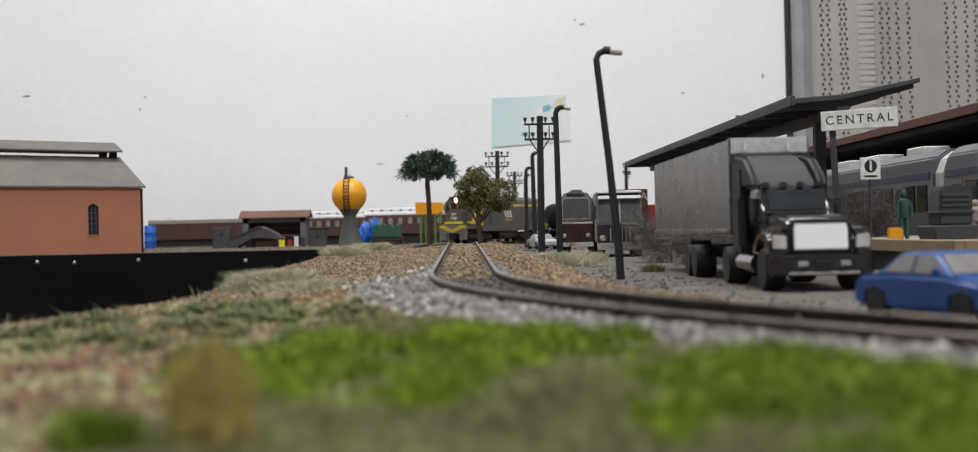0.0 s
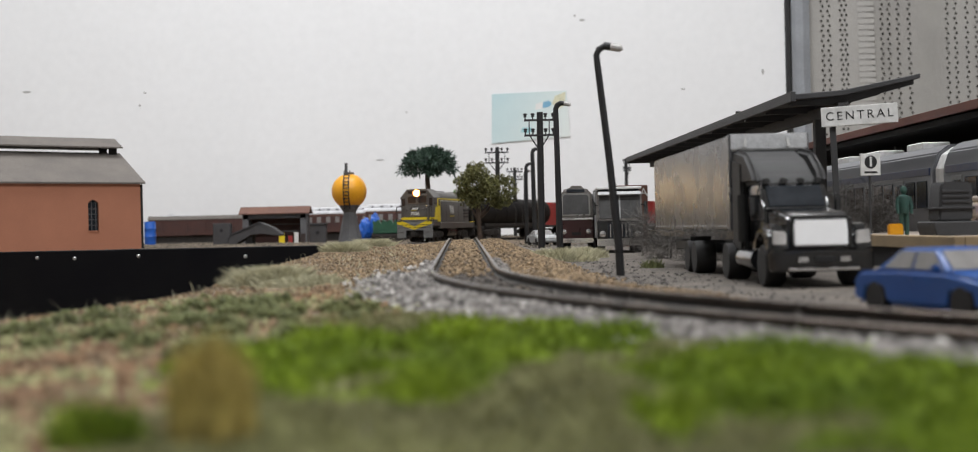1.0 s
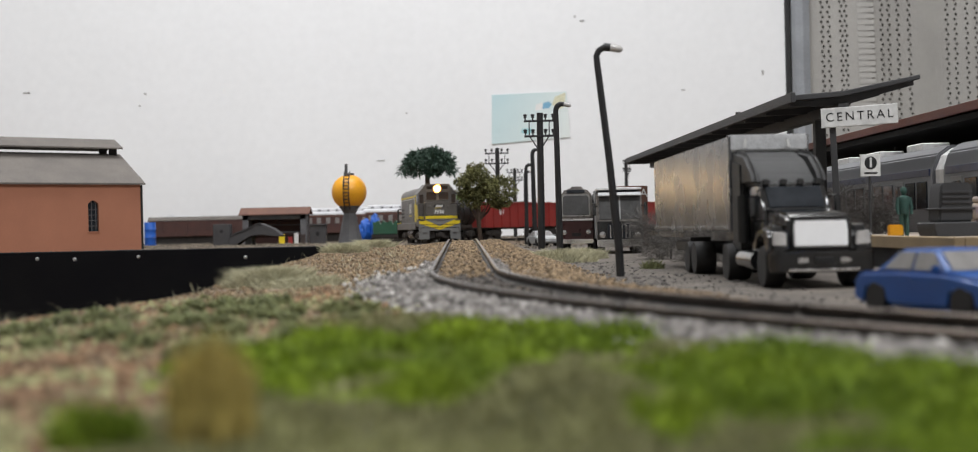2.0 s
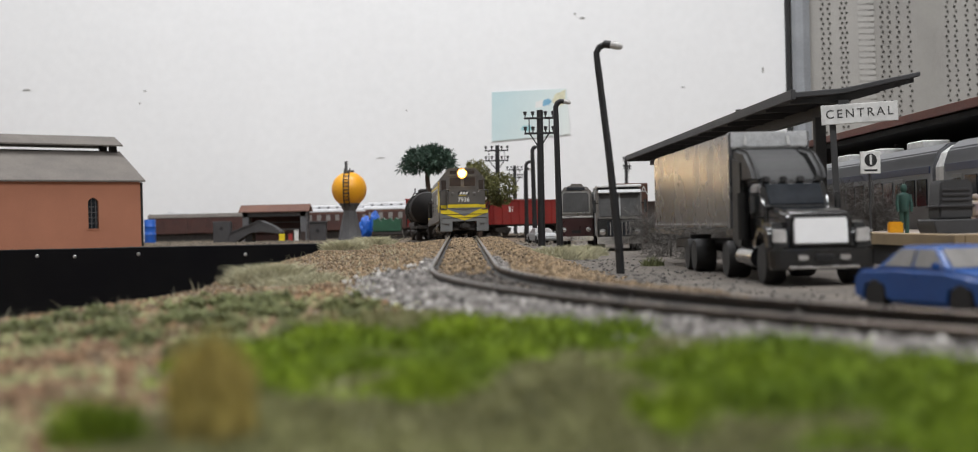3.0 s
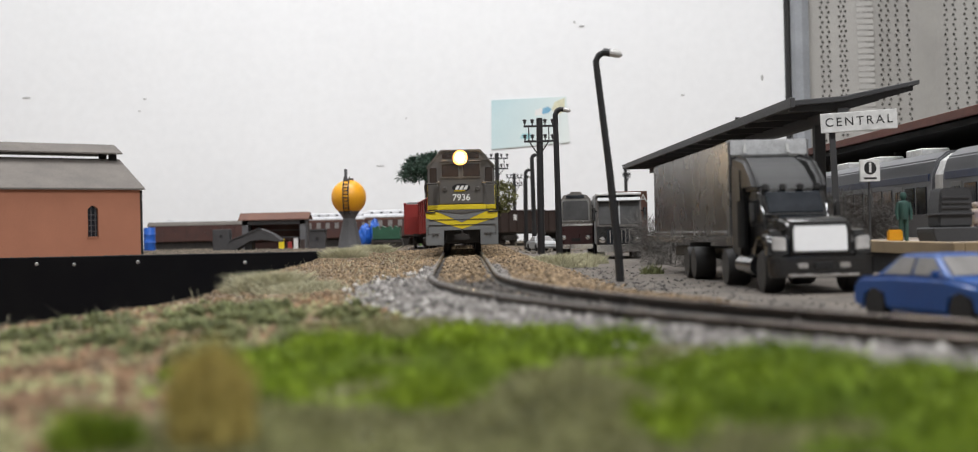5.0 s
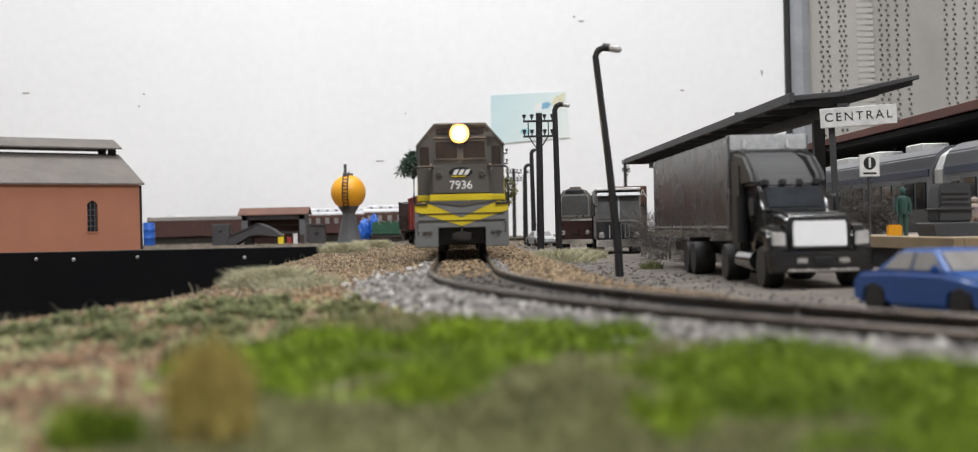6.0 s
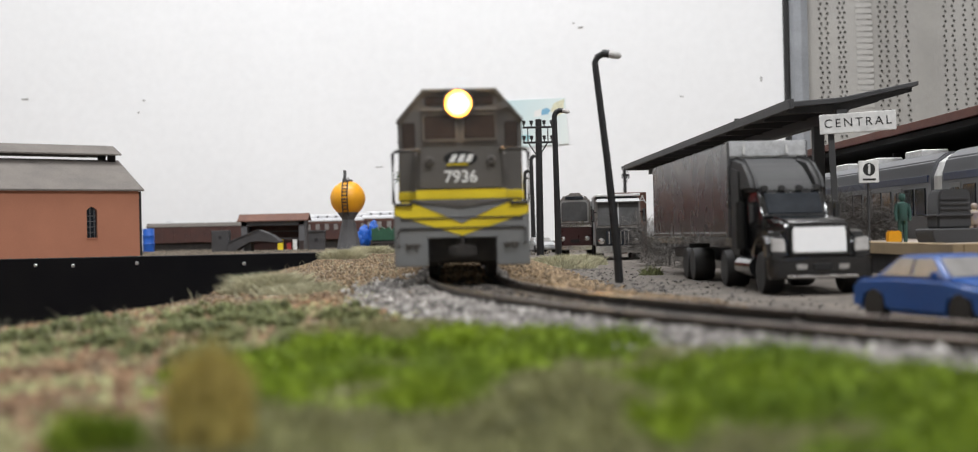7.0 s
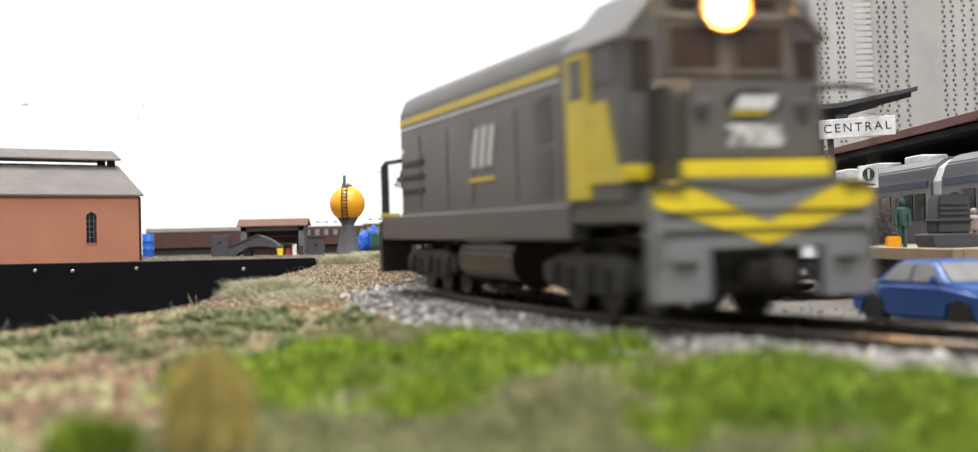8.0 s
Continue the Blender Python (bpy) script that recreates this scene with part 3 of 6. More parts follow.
    hood = part("long_hood", prism(B(), hp, "y", -69.5, 45, 0.3), M_DGREY, L, "", True)
    for sx in (-1, 1):
        part("hood_stripe", prism(B(), [(min(sx * 12.4, sx * 12.75), 38.4), (max(sx * 12.4, sx * 12.75), 38.4), (max(sx * 12.4, sx * 12.75), 39.9), (min(sx * 12.4, sx * 12.75), 39.9)], "y", -69.3, 36), M_YELLOW, hood, "thin yellow stripe")
        part("hood_line", box(B(), min(sx * 12.4, sx * 12.75), max(sx * 12.4, sx * 12.75), -69.3, 36, 37.2, 37.7), M_WHITE, hood)
        for y0, n, z0, w in ((-67, 3, 22, 18), (24, 8, 28, 8), (24, 8, 19, 8)):
            lv = B()
            for k in range(n):
                box(lv, min(sx * 12.4, sx * 12.95), max(sx * 12.4, sx * 12.95), y0, y0 + w, z0 + k * (1.0 if n > 3 else 3.2), z0 + k * (1.0 if n > 3 else 3.2) + (0.5 if n > 3 else 1.4), 0.1)
            part("louvre", lv, M_UNDER if n == 3 else M_DGREY, hood)
        for y0 in (-52, -30, -12, 14, 36):
            part("door_seam", box(B(), min(sx * 12.5, sx * 12.7), max(sx * 12.5, sx * 12.7), y0, y0 + 0.3, 18.5, 35), M_UNDER, hood)
        ov = lathe(B(), [(5.6, 0), (5.6, 0.2)], "x", 28, (0, 0, 0))
        for v in ov.verts:
            v.co = Vector((sx * 12.55 + v.co.x * sx, -5.5 + v.co.y * 1.35 + v.co.z * 0.35, 29.3 + v.co.z * 0.8))
        part("side_emblem_oval", ov, M_GREYWIN, hood, "pale grey oval behind the emblem")
        sg = B()
        for y0 in (-11, -6, -1):
            prism(sg, [(y0 - 1.2, 25.6), (y0 + 1.0, 25.6), (y0 + 3.8, 33.2), (y0 + 1.6, 33.2)], "x", min(sx * 12.5, sx * 12.9), max(sx * 12.5, sx * 12.9))
        part("side_emblem", sg, M_WHITE, hood, "white slanted side emblem")
        part("side_emblem_line", box(B(), min(sx * 12.5, sx * 12.8), max(sx * 12.5, sx * 12.8), -14, 1.5, 22.8, 23.6), M_YELLOW, hood)
        part("small_plate", box(B(), min(sx * 12.5, sx * 12.8), max(sx * 12.5, sx * 12.8), -68.6, -66.6, 31.8, 33), M_WHITE, hood)
        sill = box(B(), min(sx * 12.5, sx * 15.4), max(sx * 12.5, sx * 15.4), -80, 46, 11.6, 17.2, 0.3)
        part("side_sill", sill, M_DGREY, L)
        rr = tube(B(), [(sx * 14.6, -80.5, 17), (sx * 14.6, -80.5, 29.5), (sx * 13.9, -80.0, 30.4), (sx * 12.7, -69.6, 30.4)], 0.55)
        part("rear_handrail", rr, M_UNDER, L, "", True)
        part("rear_post", rod(B(), (sx * 14.6, -76.5, 17), (sx * 14.6, -76.5, 30), 0.5), M_UNDER, L, "", True)
        part("step_edge", box(B(), min(sx * 12.6, sx * 15.5), max(sx * 12.6, sx * 15.5), -80.6, -72, 17.0, 17.9, 0.1), M_YELLOW, L, "yellow step edge")
    for y0 in (-60, -44, 6, 20):
        rf = lathe(B(), [(5.2, 46), (5.2, 47.0), (4.6, 47.3), (0.8, 47.1)], "z", 20, (0, y0, 0))
        part("roof_fan", rf, M_DGREY, hood, "", True)
    part("exhaust", box(B(), -2, 2, -18, -10, 46, 47.6, 0.3), M_UNDER, hood)
    part("deck", box(B(), -15, 15, -80, F - 3, 14, 17, 0.3), M_DGREY, L)
    part("rear_plate", prism(B(), [(-15.6, 3.6), (-8, 3.6), (-8, 10), (8, 10), (8, 3.6), (15.6, 3.6), (15.6, 16), (-15.6, 16)], "y", -82, -79.5, 0.2), M_UNDER, L)
    fuel = prism(B(), [(-12, 11.5), (-13.6, 10), (-14, 7.4), (-13.2, 5), (-10.5, 3), (10.5, 3), (13.2, 5), (14, 7.4), (13.6, 10), (12, 11.5)], "y", -20, 14, 0.6, 2)
    part("fuel_tank", fuel, M_TANKGLOSS, L, "", True)
    for sx in (-1, 1):
        part("air_tank", rod(B(), (sx * 12.2, -15, 13.2), (sx * 12.2, 6, 13.2), 2.5, 16), M_LGREY, L, "", True)
    bogie(L, 46)
    bogie(L, -46)
    return L


def wagon_frame(W, length, m):
    part("underframe", box(B(), -9, 9, -length / 2, length / 2, 10, 12.5, 0.3), M_UNDER, W)
    for e in (-1, 1):
        bogie(W, e * (length / 2 - 22), 13, 2)
        part("coupler", box(B(), -1.6, 1.6, min(e * length / 2, e * (length / 2 + 6)), max(e * length / 2, e * (length / 2 + 6)), 6, 9, 0.5), M_UNDER, W)


def tank_wagon():
    W = thing("tank_wagon", at(0, 0, 0), "dark tank wagon with a domed top hatch", "wagon", "train wagons")
    n = 63
    part("tank", lathe(B(), [(2, -n - 3), (9, -n - 2), (13.2, -n + 1), (14.2, -n + 5), (14.2, n - 5), (13.2, n - 1), (9, n + 2), (2, n + 3)], "y", 28, (0, 0, 26.5)), M_TANK, W, "", True)
    for y in (-40, -20, 0, 20, 40):
        part("band", lathe(B(), [(14.1, y - 0.6), (14.55, y - 0.6), (14.55, y + 0.6), (14.1, y + 0.6)], "y", 28, (0, 0, 26.5)), M_TANK, W, "", True)
    part("dome", lathe(B(), [(4.5, 38), (4.5, 43), (3.5, 44.2), (0.6, 44.8)], "z", 20), M_TANK, W, "", True)
    part("walkway", box(B(), -7, 7, -14, 14, 40.4, 41, 0.2), M_UNDER, W)
    for sx in (-1, 1):
        part("ladder_rail", tube(B(), [(sx * 14.9, -6, 12), (sx * 14.9, -6, 30), (sx * 7, -6, 42), (sx * 7, -6, 45), (sx * 7, 6, 45), (sx * 7, 6, 42), (sx * 14.9, 6, 30), (sx * 14.9, 6, 12)], 0.4, 6), M_UNDER, W, "", True)
    part("saddle", box(B(), -11, 11, -55, 55, 12, 15.5, 0.4), M_UNDER, W)
    wagon_frame(W, 134, M_UNDER)
    return W


def hopper_wagon(m, label, h=37, half=63):
    W = thing("hopper_wagon", at(0, 0, 0), label, "wagon", "train wagons")
    bm = B()
    for sx in (-1, 1):
        box(bm, min(sx * 14.6, sx * 15.6), max(sx * 14.6, sx * 15.6), -half + 1, half - 1, 12, h, 0.2)
    for e in (-1, 1):
        box(bm, -14.8, 14.8, e * (half - 1.5) - 0.5, e * (half - 1.5) + 0.5, 12, h, 0.2)
    box(bm, -14.8, 14.8, -half + 2, half - 2, 12, 14)
    part("body", bm, m, W)
    for sx in (-1, 1):
        for k in range(11):
            y = -half + 3 + k * (half - 3) / 5
            part("rib", box(B(), min(sx * 15.4, sx * 16.6), max(sx * 15.4, sx * 16.6), y - 0.8, y + 0.8, 12, h, 0.2), m, W)
        part("top_rail", box(B(), min(sx * 14.4, sx * 16.8), max(sx * 14.4, sx * 16.8), -half + 0.5, half - 0.5, h, h + 1.2, 0.2), m, W)
        part("stencil", box(B(), min(sx * 15.5, sx * 15.75), max(sx * 15.5, sx * 15.75), 40, 46, 25, 31), M_WHITE, W, "small white stencil plate")
    hp_ = [(-half + 2, h - 2), (-half * 0.64, h + 2), (-half * 0.3, h + 0.5), (0, h + 2.6), (half * 0.3, h + 1), (half * 0.66, h + 2.2), (half - 2, h - 2), (half - 2, h - 5), (-half + 2, h - 5)]
    part("load", prism(B(), hp_, "x", -14, 14, 0.5), M_UNDER, W, "dark heaped load")
    wagon_frame(W, half * 2, M_UNDER)
    return W
TRAIN = [locomotive(), tank_wagon(),
         hopper_wagon(M_REDWAGON, "red open hopper wagon with dark load", 37, 74),
         hopper_wagon(M_REDWAGON, "red open hopper wagon with dark load", 37, 74),
         hopper_wagon(M_DKBROWN, "dark brown open hopper wagon with dark load", 34, 70),
         hopper_wagon(M_DKBROWN, "dark brown open hopper wagon with dark load", 34, 70)]
HALF = [0, 67, 74, 74, 70, 70]


# ---- road vehicles ----
def wheel(parent, x, y, z, r, w, rim, name="wheel"):
    o = part(name, lathe(B(), [(r * 0.55, -w / 2), (r * 0.92, -w / 2), (r, -w / 2 + w * 0.15), (r, w / 2 - w * 0.15), (r * 0.92, w / 2), (r * 0.55, w / 2)], "x", 22, (x, y, z)), M_TYRE, parent, "", True)
    part("rim", lathe(B(), [(0.3, -w * 0.42), (r * 0.25, -w * 0.45), (r * 0.5, -w * 0.3), (r * 0.56, -w * 0.45), (r * 0.56, w * 0.45), (r * 0.5, w * 0.3), (r * 0.25, w * 0.45), (0.3, w * 0.42)], "x", 18, (x, y, z)), rim, o, "", True)
    return o


def box_truck():
    """Nose at y = 0, the van body behind; faces -y."""
    T = thing("box_truck", at(88.6, 340, 1.8, 1.1), "black bonneted box truck with grey van body and blank grille, its reflection painted white", "truck")
    part("chassis", box(B(), -5, 5, 6, 205, 7, 11, 0.4), M_TRUCKMAT, T)
    # van body
    van = part("van_body", box(B(), -11.6, 13.2, 62, 220, 16.2, 45.2, 0.5, 2), M_BOX, T, "satin grey van body")
    part("front_cap", box(B(), -11.8, 13.4, 60.6, 64, 40.2, 45.5, 0.6, 2), M_BOXTOP, van, "silver top cap")
    part("corner_post", box(B(), -11.9, -10.9, 60.8, 64.2, 16, 45.3, 0.3), M_BOX, van)
    part("corner_post", box(B(), 12.5, 13.5, 60.8, 64.2, 16, 45.3, 0.3), M_BOX, van)
    part("skirt_rail", box(B(), -11.8, 13.4, 61, 220.4, 15.4, 17.0, 0.3), M_BOX, van)
    # cab with roof deflector
    cabp = [(25, 9), (25, 21.5), (30.5, 28.6), (32, 29.2), (55, 29.2), (55, 9)]
    cab_ = part("cab", prism(B(), cabp, "x", -9.6, 9.6, 1.2, 3), M_TRUCK, T, "glossy black cab", True)
    part("windscreen", prism(B(), [(25.4, 21.9), (24.8, 22.1), (29.7, 28.3), (30.4, 28.0)], "x", -8.0, 8.0, 0.2), M_DARKGLASS, cab_, "dark windscreen")
    part("windscreen_frame", prism(B(), [(25.4, 21.1), (24.5, 21.2), (24.4, 21.7), (25.2, 21.9)], "x", -9, 9, 0.15), M_TRUCKMAT, cab_)
    for sx in (-1, 1):
        part("side_glass", prism(B(), [(32, 22), (32, 27.6), (45, 27.6), (45, 22)], "x", min(sx * 9.4, sx * 9.8), max(sx * 9.4, sx * 9.8)), M_DARKGLASS, cab_)
    dfl = prism(B(), [(34, 28.8), (38, 32.0), (46, 36.5), (58, 39.8), (60, 39.8), (60, 28.8)], "x", -8.8, 8.8, 1.0, 3)
    part("roof_deflector", dfl, M_TRUCKMAT, cab_, "black roof wind deflector", True)
    for sx in (-1, 1):
        part("deflector_cheek", prism(B(), [(31, 28.8), (35, 33.5), (44, 38.6), (57, 40.4), (60.4, 40.4), (60.4, 28.8)], "x", min(sx * 8.4, sx * 11.0), max(sx * 8.4, sx * 11.0), 1.2, 3), M_TRUCKMAT, cab_, "", True)
        part("clearance_lamp", prism(B(), [(sx * 6.3, 41.4), (sx * 7.4, 41.4), (sx * 6.9, 44.2), (sx * 6.3, 44.0)], "y", 60.2, 60.8), M_SIGN, van, "white lamp")
    part("sleeper_side", prism(B(), [(47, 9), (47, 36), (60, 38), (60, 9)], "x", -11.4, 11.4, 0.8, 2), M_TRUCKMAT, cab_, "", True)
    for x in (-7.5, -2.5, 2.5, 7.5):
        part("roof_marker", box(B(), x - 1.1, x + 1.1, 30, 32, 28.8, 30.4, 0.4, 2), M_TRUCK, cab_, "", True)
    # bonnet and wings
    bon = prism(B(), [(2.2, 9.5), (2.0, 18.6), (3.5, 19.8), (14, 20.8), (26, 21.8), (26, 9)], "x", -8.8, 8.8, 2.2, 5)
    part("bonnet", bon, M_TRUCK, T, "glossy black bonnet", True)
    for sx in (-1, 1):
        wing = prism(B(), [(1.5, 9.0), (1.6, 14.5), (3.5, 16.6), (10, 17.4), (16, 16.6), (19.5, 14), (20.5, 9), (17, 9), (15, 12.2), (11.5, 13.2), (8, 12.2), (6.5, 9)], "x", min(sx * 8.4, sx * 14), max(sx * 8.4, sx * 14), 1.5, 4)
        part("wing", wing, M_TRUCK, T, "", True)
        part("headlamp", prism(B(), [(sx * 9.3, 11.4), (sx * 13.1, 11.6), (sx * 13.0, 15.4), (sx * 9.4, 15.0)], "y", 0.9, 1.9, 0.3, 2), M_LAMPGLASS, T, "clear headlamp", True)
        part("step_tank", rod(B(), (sx * 10.6, 26, 7), (sx * 10.6, 46, 7), 3.0, 16), M_TRUCK, T, "glossy black fuel tank", True)
        part("fog_lamp", box(B(), sx * 5.6 - 1.5, sx * 5.6 + 1.5, -1.7, -1.2, 6.8, 8.4, 0.4, 2), M_CHROME, T)
        part("mirror", box(B(), sx * 12.3 - 0.8, sx * 12.3 + 0.8, 27, 28, 19.5, 25, 0.3), M_TRUCK, cab_)
        part("mirror_arm", tube(B(), [(sx * 9.4, 30, 25), (sx * 12.3, 28, 25.5), (sx * 12.3, 28, 18.5), (sx * 9.4, 30, 18.5)], 0.3, 6), M_TRUCK, cab_)
        part("mud_flap", box(B(), min(sx * 5, sx * 12.5), max(sx * 5, sx * 12.5), 128, 128.8, 3, 13), M_TYRE, T)
        part("air_cleaner", rod(B(), (sx * 11.6, 44, 12), (sx * 11.6, 44, 26), 1.6, 14), M_TRUCKMAT, T, "", True)
    part("grille", prism(B(), [(0.9, 11.2), (1.9, 11.0), (2.6, 18.2), (1.6, 18.4)], "x", -7.2, 7.2, 0.3, 2), M_GRILLE, T, "plain silver grille, its bright reflection painted white", True)
    part("grille_rim", box(B(), -7.8, 7.8, 1.8, 2.6, 10.6, 18.7, 0.8, 3), M_TRUCK, T, "", True)
    bp = prism(B(), [(-14, 0.6), (-12.4, -1.0), (12.4, -1.0), (14, 0.6), (14, 3), (-14, 3)], "z", 4.4, 10.0, 0.5, 2)
    part("bumper", bp, M_TRUCK, T, "glossy black bumper", True)
    part("bumper_strip", box(B(), -9.5, 9.5, -1.5, -0.9, 4.6, 5.4, 0.15), M_CHROME, T)
    part("registration_plate", box(B(), -2.4, 2.4, -1.6, -1.0, 6.8, 8.4, 0.1), M_TRUCKMAT, T)
    for y, xs, w in ((11.5, 11, 5.5), (60, 10.2, 7), (115, 10.2, 7), (129, 10.2, 7)):
        for sx in (-1, 1):
            wheel(T, sx * xs, y, 5.8, 5.8, w, M_TRUCKMAT)
    return T


box_truck()


def hatch_car(m, body, win, label, name="car", scale=1.0):
    """Faces -y; 48 long."""
    C = thing(name, m, label, "car")
    k = scale
    sd = [(-24, 3), (-24.6, 6), (-23.5, 8.2), (-12, 9.6), (-9, 9.9), (8, 10), (22, 9.4), (24, 8), (24.3, 4), (23, 2.6), (19.5, 2.6), (18.6, 5.4), (15.5, 6.3), (12.4, 5.4), (11.5, 2.4), (-10.5, 2.4), (-11.4, 5.4), (-14.5, 6.3), (-17.6, 5.4), (-18.5, 2.6)]
    part("body", prism(B(), [(a * k, b * k) for a, b in sd], "x", -9.8 * k, 9.8 * k, 0.9 * k, 3), body, C, "", True)
    top = B()
    lo = [(-9.0, -11), (9.0, -11), (9.0, 17.5), (-9.0, 17.5)]
    hi = [(-6.9, -3.2), (6.9, -3.2), (6.9, 9.5), (-6.9, 9.5)]
    vs = [top.verts.new((x * k, y * k, 9.3 * k)) for x, y in lo] + [top.verts.new((x * k, y * k, 14.4 * k)) for x, y in hi]
    for f in ((0, 1, 2, 3), (4, 5, 6, 7), (0, 1, 5, 4), (1, 2, 6, 5), (2, 3, 7, 6), (3, 0, 4, 7)):
        top.faces.new([vs[i] for i in f])
    bmesh.ops.recalc_face_normals(top, faces=top.faces)
    bmesh.ops.bevel(top, geom=top.edges[:], offset=0.7 * k, segments=3, affect="EDGES")
    part("cabin", top, body, C, "", True)

    def pane(a, b, c, d, nm):
        bm = B()
        q = [Vector(v) * k for v in (a, b, c, d)]
        nrm = (q[1] - q[0]).cross(q[3] - q[0]).normalized()
        v0 = [bm.verts.new(p - nrm * 0.3 * k) for p in q]
        v1 = [bm.verts.new(p + nrm * 0.22 * k) for p in q]
        bm.faces.new(v0), bm.faces.new(v1)
        for i in range(4):
            bm.faces.new((v0[i], v0[(i + 1) % 4], v1[(i + 1) % 4], v1[i]))
        part(nm, bm, win, C, "grey blank window")
    pane((-7.9, -9.7, 10.1), (7.9, -9.7, 10.1), (6.4, -4.0, 13.8), (-6.4, -4.0, 13.8), "windscreen")
    pane((7.7, 15.4, 10.2), (-7.7, 15.4, 10.2), (-6.3, 10.6, 13.7), (6.3, 10.6, 13.7), "rear_window")
    for s in (-1, 1):
        for y0, y1, u0, u1 in ((-7.6, 2.2, -3.0, 2.4), (3.3, 13.0, 3.2, 8.6)):
            pane((s * 8.65, y0, 10.1), (s * 8.65, y1, 10.1), (s * 7.25, u1, 13.7), (s * 7.25, u0, 13.7), "side_window")
        part("mirror", box(B(), s * 10.4 * k - 0.9 * k, s * 10.4 * k + 0.9 * k, -8.4 * k, -6.8 * k, 9.9 * k, 11.3 * k, 0.4 * k, 2), body, C, "", True)
        part("headlamp", box(B(), s * 7 * k - 2 * k, s * 7 * k + 2 * k, -24.9 * k, -24.2 * k, 6.0 * k, 7.6 * k, 0.3 * k), M_LAMPGLASS, C)
        part("door_handle", box(B(), s * 9.9 * k - 0.2 * k, s * 9.9 * k + 0.2 * k, 0.4 * k, 2.4 * k, 8.3 * k, 8.8 * k), body, C)
        for y in (-14.5, 15.5):
            wheel(C, s * 8.6 * k, y * k, 3.7 * k, 3.7 * k, 2.6 * k, M_TYRE)
    return C


hatch_car(at(88.2, 241, 0.9, 15), M_BLUE, M_GREYWIN, "small blue hatchback car with blank grey windows", "car", 0.92)
hatch_car(at(48, 1160, 2.2, 12), M_PALECAR, M_GREYWIN, "pale grey car parked beside the lamp posts", "car", 0.95)


def silver_truck():
    T = thing("delivery_truck", at(82, 800, 1.8, -3), "silver-grey delivery truck with a broad glossy windscreen", "truck")
    part("van_body", box(B(), -14.5, 14.5, 18, 85, 9, 40, 0.8, 2), M_PALECAR, T, "", True)
    part("cab", prism(B(), [(0, 7), (0, 22), (3, 38), (20, 40), (20, 7)], "x", -14, 14, 1.2, 2), M_SILVERBUS, T, "", True)
    part("lower_front", box(B(), -14.2, 14.2, -0.5, 1.2, 8, 20.5, 0.5, 2), M_TRUCK, T, "", True)
    part("roof_panel", box(B(), -14.2, 14.2, 6, 85, 40, 41.6, 0.3), M_SIGN, T, "white roof panel")
    part("sun_visor", prism(B(), [(-1.2, 36.6), (2.6, 38.6), (3.4, 37.6), (-0.6, 35.8)], "x", -13.4, 13.4, 0.2), M_PALECAR, T)
    ws = part("windscreen", prism(B(), [(0.0, 21.5), (-0.5, 21.7), (2.2, 36), (2.8, 35.8)], "x", -12.8, 12.8), M_BUSGLASS, T, "glossy dark windscreen")
    part("centre_post", prism(B(), [(-0.6, 21.6), (-1.0, 21.6), (1.8, 36), (2.2, 36)], "x", -0.5, 0.5), M_PALECAR, ws)
    part("grille", box(B(), -8, 8, -0.8, 0.2, 9.5, 18.5, 0.3), M_DARKGLASS, T)
    for k in range(6):
        part("grille_bar", box(B(), -6.4 + k * 2.4, -5.6 + k * 2.4, -1.2, -0.6, 10, 18), M_CHROME, T)
    part("bumper", box(B(), -14.5, 14.5, -2.4, 1, 4.4, 9, 0.5, 2), M_CHROME, T, "chrome bumper", True)
    for s in (-1, 1):
        part("headlamp", lathe(B(), [(2.1, 0), (2.0, -0.7), (0.3, -1.2)], "y", 14, (s * 11.0, -1.2, 12)), M_CHROME, T, "", True)
        part("mirror", box(B(), s * 16 - 1, s * 16 + 1, 0, 1, 24, 32, 0.3), M_TRUCK, T)
        part("mirror_arm", rod(B(), (s * 13.5, 1.5, 30), (s * 16, 0.8, 30), 0.35, 6), M_TRUCK, T)
        for y in (12, 62):
            wheel(T, s * 11.5, y, 5.2, 5.2, 4.5, M_TRUCKMAT)
    return T


